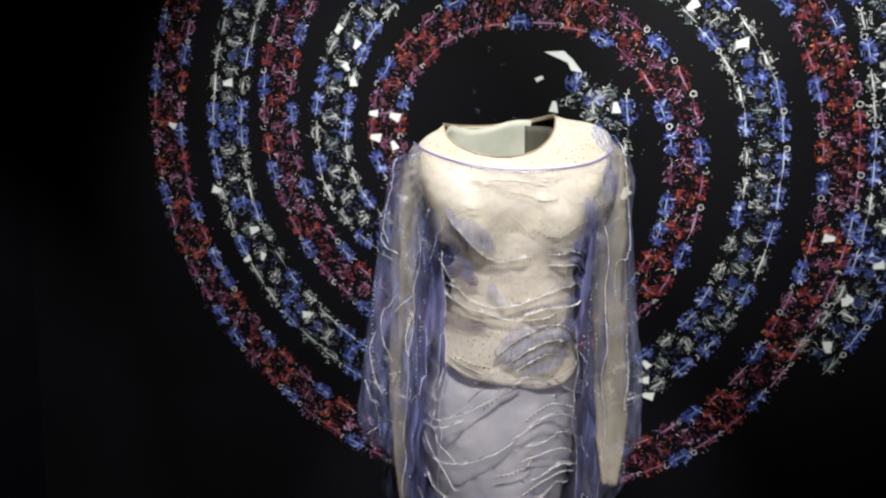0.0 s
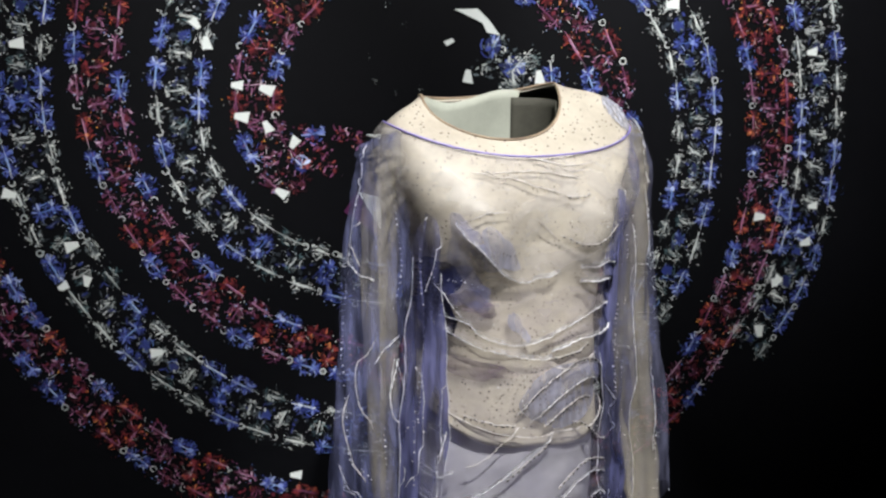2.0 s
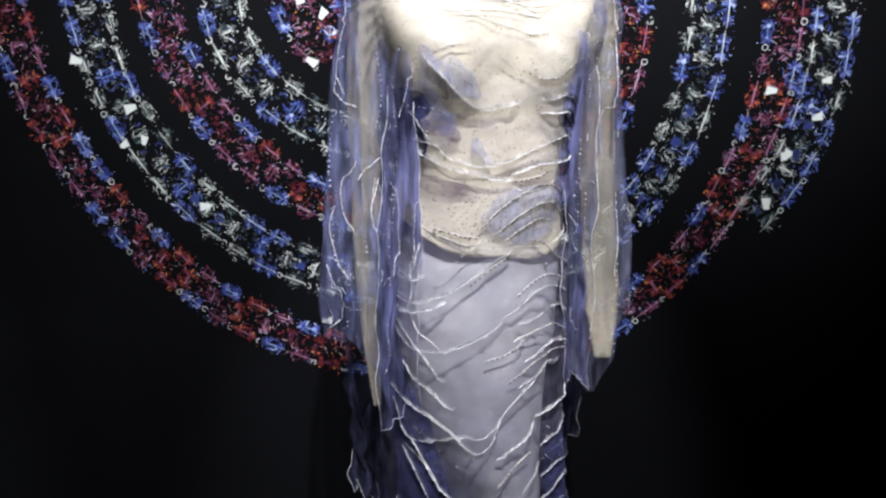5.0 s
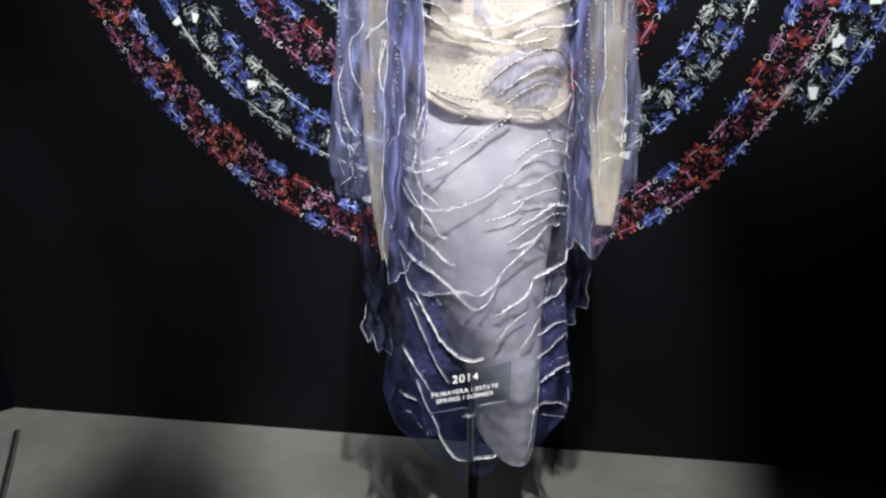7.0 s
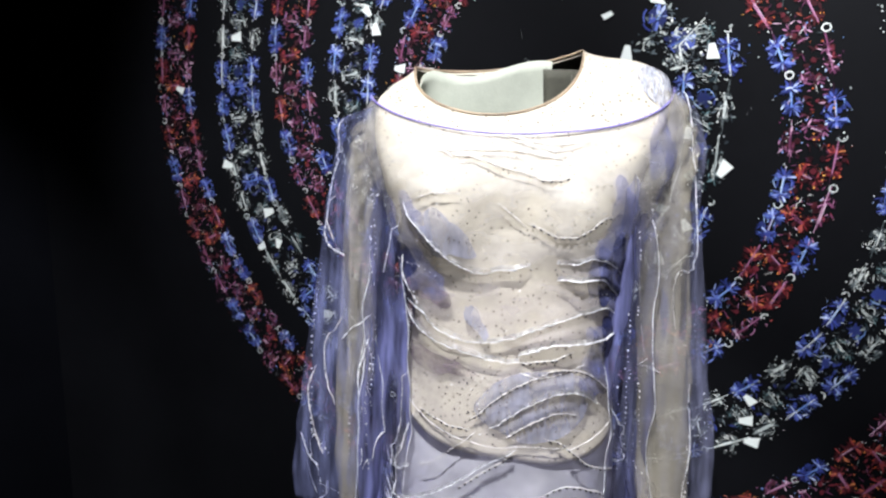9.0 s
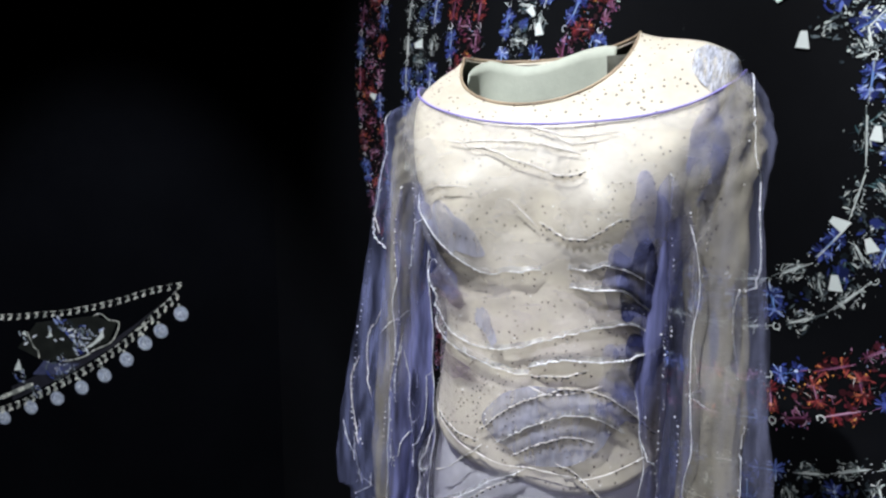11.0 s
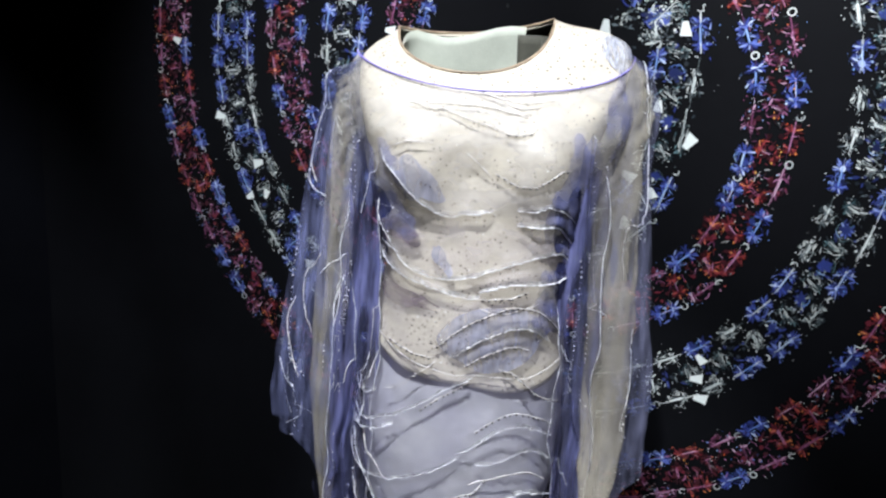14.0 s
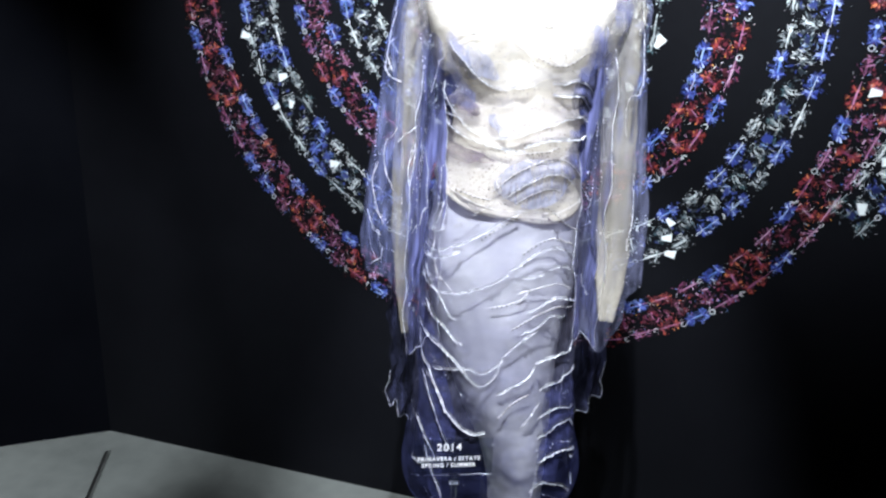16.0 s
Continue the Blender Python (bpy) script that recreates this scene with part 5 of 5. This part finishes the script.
for x, z, n in ((-0.03, 1.79, 12), (0.0, 1.76, 14), (-0.05, 1.74, 12), (0.03, 1.73, 10), (-0.01, 1.71, 12), (0.05, 1.76, 6)):
    burst(silver, Vector((x, 0, z)), 0.034, n)
    burst(smoke, Vector((x, 0, z)), 0.04, n)
rosette(Vector((-0.035, 0, 1.79)), 1.0, 0.032)
rosette(Vector((0.01, 0, 1.745)), 0.5, 0.03)
silver.bar(Vector((0.005, 0, 1.735)), Vector((0.05, 0, 1.785)), 0.0022)
for x, z in ((-0.264, 1.873), (-0.298, 1.714), (-0.251, 1.689), (-0.309, 1.768), (-0.2, 1.7), (-0.23, 1.83)):
    burst(silver, Vector((x, 0, z)), 0.012, 3)
for x, z in ((-0.45, 1.6), (-0.42, 1.57), (-0.37, 1.6), (-0.33, 1.58), (-0.40, 1.53)):
    burst(red, Vector((x, 0, z)), 0.03, 14)
    burst(pink, Vector((x, 0, z)), 0.035, 10)
rosette(Vector((-0.43, 0, 1.60)), 0.4)
rosette(Vector((-0.46, 0, 1.53)), 1.4)
flat_piece("plum_facet", [(-0.37, 1.428), (-0.339, 1.474), (-0.292, 1.383), (-0.30, 1.378)], INK_PLUM, PRINT, 0.0033, "plum stone facet")
flat_piece("plum_facet", [(-0.337, 1.472), (-0.289, 1.56), (-0.262, 1.575), (-0.25, 1.47), (-0.29, 1.458)], INK_UMBER, PRINT, 0.0033, "plum stone facet")
flat_piece("white_facet", [(-0.338, 1.473), (-0.286, 1.459), (-0.288, 1.386)], INK_WHITE, PRINT, 0.0037, "white printed crystal face")
flat_piece("white_facet", [(-0.318, 1.598), (-0.25, 1.575), (-0.25, 1.60)], INK_WHITE, PRINT, 0.0037, "white printed crystal face")
for k in (blue, red, pink, silver, smoke, deep, wine, sky, glint, orange, haze, teal):
    k.build()

# ---- the necklace print on the angled wall: x runs back to the corner ----
NECK = new("necklace_print")
NECK.matrix_world = SIDE
tagged(NECK, "flat print of a silver chain collar with drop crystals on black", "print")
blue, red, pink, silver, smoke = inks(NECK)


PEARL = islands("pearl_ink", [(0.0, (0.3, 0.34, 0.42)), (0.5, (0.55, 0.6, 0.72)), (1.0, (0.85, 0.88, 0.95))])
BRASS = islands("chain_ink", [(0.0, (0.2, 0.21, 0.2)), (0.6, (0.55, 0.56, 0.52)), (1.0, (0.85, 0.86, 0.8))])
pearl, links = Ink("pearl_glint", PEARL, 0.0034, "printed pale crystal glints", NECK), Ink("chain_link", BRASS, 0.0026, "printed silver chain links", NECK)
SHIFT = Vector((0.008, 0, 0))


def run(pts, step):
    """Evenly spaced points and directions along a bent line."""
    line = smooth_line([Vector((x, 0, z)) + SHIFT for x, z in pts], 24)
    out, gone = [], step
    for p, q in zip(line, line[1:]):
        gone += (q - p).length
        if gone >= step:
            gone = 0.0
            out.append((p, (q - p).normalized()))
    return out


def chain(pts, size, flip=1):
    """Linked cups, each with a small stone on its upper side, over a thin cord."""
    for p, d in run(pts, 0.031):
        n = Vector((-d.z, 0, d.x)) * (flip if d.x < 0 else -flip)
        links.shard(p.x, p.z, math.atan2(d.z, d.x) + 0.5, size * 2.2, size * 1.3)
        for k in range(3):
            o = p - n * size * (0.9 * k - 0.4) + d * size * rng.uniform(-.5, .5)
            links.dot(o.x, o.z, size * rng.uniform(0.45, 0.8))
        o = p - n * size * 2.0
        links.bar(o - d * 0.010, o + d * 0.012, size * 0.45)


def cord(pts, width):
    r = run(pts, 0.007)
    for (p, d), (q, e) in zip(r, r[1:]):
        links.bar(p - d * 0.002, q + d * 0.002, width * rng.uniform(0.7, 1.2))


chain([(-0.349, 1.039), (-0.452, 1.017), (-0.557, 0.983), (-0.663, 0.955), (-0.769, 0.932), (-0.876, 0.92), (-0.983, 0.909), (-1.2, 0.90)], 0.0064)
chain([(-0.358, 1.007), (-0.384, 0.979), (-0.439, 0.932), (-0.516, 0.863), (-0.594, 0.802), (-0.683, 0.742), (-0.773, 0.691), (-0.886, 0.631), (-1.001, 0.578), (-1.2, 0.51)], 0.0078)
cord([(-0.67, 0.927), (-0.644, 0.935), (-0.615, 0.914), (-0.58, 0.908), (-0.587, 0.874), (-0.616, 0.832), (-0.677, 0.804), (-0.722, 0.776), (-0.798, 0.757)], 0.0050)
cord([(-0.515, 0.88), (-0.486, 0.9), (-0.46, 0.921)], 0.005)
cord([(-0.925, 0.859), (-0.905, 0.808), (-0.89, 0.792), (-0.888, 0.767)], 0.0045)
cord([(-1.1, 0.59), (-1.017, 0.626), (-0.914, 0.672)], 0.016)
for x, z in ((-0.343, 0.944), (-0.420, 0.88), (-0.481, 0.835), (-0.553, 0.773), (-0.640, 0.712), (-0.729, 0.663), (-0.826, 0.618), (-0.931, 0.58), (-1.04, 0.535)):
    flat = bmesh.new()
    bmesh.ops.create_circle(flat, cap_ends=True, segments=24, radius=0.026, matrix=Matrix.Translation((x, -0.0012, z)) @ Matrix.Rotation(radians(90), 4, "X"))
    part("drop_crystal", flat, INK_SKY_PALE, NECK, "pale round drop crystal", smooth=False)
    c = Vector((x, 0, z))
    curls(pearl, c, 0.024, 12, 0.003, 0.5)
    specks(pearl, c, 0.011, 9, 0.002, 0.006)
    curls(smoke, c, 0.026, 6, 0.004, 0.6)
    specks(smoke, c, 0.024, 6, 0.001, 0.004)
    curls(blue, c, 0.02, 3, 0.003)
    links.dot(x - 0.006, z + 0.030, 0.006)
for x, z, size in ((-0.766, 0.883, 0.03), (-0.738, 0.854, 0.03), (-0.721, 0.813, 0.022), (-0.705, 0.865, 0.03), (-0.795, 0.77, 0.02), (-0.83, 0.72, 0.04), (-0.78, 0.735, 0.03), (-0.96, 0.70, 0.03), (-0.9, 0.64, 0.025)):
    c = Vector((x, 0, z))
    curls(smoke, c, size, 10, 0.006)
    curls(blue, c, size, 5, 0.004)
    curls(pearl, c, size * 0.8, 4, 0.003)
    specks(pearl, c, size, 5, 0.001, 0.004)
STONE = varied("smoky_stone_ink", (0.006, 0.007, 0.007), (0.020, 0.022, 0.020), 25, 0.4)
flat_piece("smoky_stone", ((-0.96, 0.80), (-0.88, 0.895), (-0.67, 0.925), (-0.58, 0.905), (-0.615, 0.835), (-0.725, 0.778), (-0.86, 0.752)), STONE, NECK, 0.0002, "smoky olive printed stone")
flat_piece("dusk_band", ((-0.40, 0.985), (-0.60, 0.815), (-0.80, 0.695), (-1.0, 0.60), (-1.0, 0.655), (-0.80, 0.745), (-0.64, 0.815), (-0.52, 0.895)), INK_SHADE, NECK, 0.0003, "dusky printed band under the stone")
for x, z, n in ((-0.80, 0.888, 7), (-0.755, 0.862, 9), (-0.72, 0.842, 9), (-0.735, 0.80, 8), (-0.675, 0.865, 6), (-0.83, 0.845, 5), (-0.93, 0.83, 5)):
    for _ in range(n):
        px, pz, a = scatter(Vector((x + 0.008, 0, z)), 0.026)
        L = rng.uniform(0.010, 0.030)
        rng.choice((pearl, pearl, smoke, blue)).shard(px, pz, rng.choice((0.6, 2.2, -0.4)) + rng.gauss(0, 0.3), L, L * rng.uniform(0.25, 0.5), rng.uniform(0.3, 0.8))
for pts in (((-0.864, 0.757), (-0.833, 0.748), (-0.727, 0.751), (-0.806, 0.707), (-0.913, 0.703)),):
    flat_piece("dusk_stone", pts, INK_DUSK, NECK, 0.0004, "dusky blue printed stone")
for pts in (((-0.707, 0.807), (-0.666, 0.835), (-0.631, 0.877), (-0.629, 0.85), (-0.679, 0.814)), ((-0.838, 0.845), (-0.821, 0.847), (-0.831, 0.872)),
            ((-0.981, 0.716), (-0.950, 0.719), (-0.958, 0.761)), ((-0.939, 0.853), (-0.925, 0.865), (-0.917, 0.843))):
    flat_piece("white_facet", pts, INK_WHITE, NECK, 0.0038, "white printed crystal face")
for k in (blue, silver, smoke, pearl, links):
    if k.v:
        k.build()

# ---- the clear label stand ----
stand = new("label_stand")
stand.matrix_world = pose(-0.122, 1.062, FLOOR, 0, 0, 23)
tagged(stand, "clear acrylic label plate on a thin clear rod, white season lettering", "label stand")
bm = bmesh.new()
box(bm, (-0.066, -0.0015, 0.80), (0.062, 0.0015, 0.868), 0.0006)
part("plate", bm, ACRYLIC, stand, smooth=False)
bm = bmesh.new()
box(bm, (-0.004, -0.004, 0.0), (0.004, 0.004, 0.795), 0.0008)
part("rod", bm, ACRYLIC, stand, smooth=False)
bm = bmesh.new()
box(bm, (-0.008, -0.005, 0.784), (0.008, 0.005, 0.802), 0.001)
part("clip", bm, ACRYLIC, stand, smooth=False)
bm = bmesh.new()
bmesh.ops.create_cone(bm, cap_ends=True, segments=40, radius1=0.05, radius2=0.048, depth=0.006, matrix=Matrix.Translation((0, 0, 0.003)))
part("foot", bm, ACRYLIC, stand, smooth=False)
for txt, size, z in (("2014", 0.0185, 0.8475), ("PRIMAVERA / ESTATE", 0.0098, 0.829), ("SPRING / SUMMER", 0.0098, 0.8170)):
    cu = bpy.data.curves.new("lettering", "FONT")
    cu.body, cu.size, cu.align_x, cu.extrude, cu.space_character, cu.offset = txt, size, "CENTER", 0.0002, 1.15, 0.00018
    tmp = new("lettering", cu)
    ob = new("lettering", bpy.data.meshes.new_from_object(tmp.evaluated_get(bpy.context.evaluated_depsgraph_get())))
    bpy.data.objects.remove(tmp)
    ob.data.materials.append(LETTER)
    ob.parent = stand
    ob.matrix_local = pose(-0.01, -0.0022, z, 90, 0, 0)
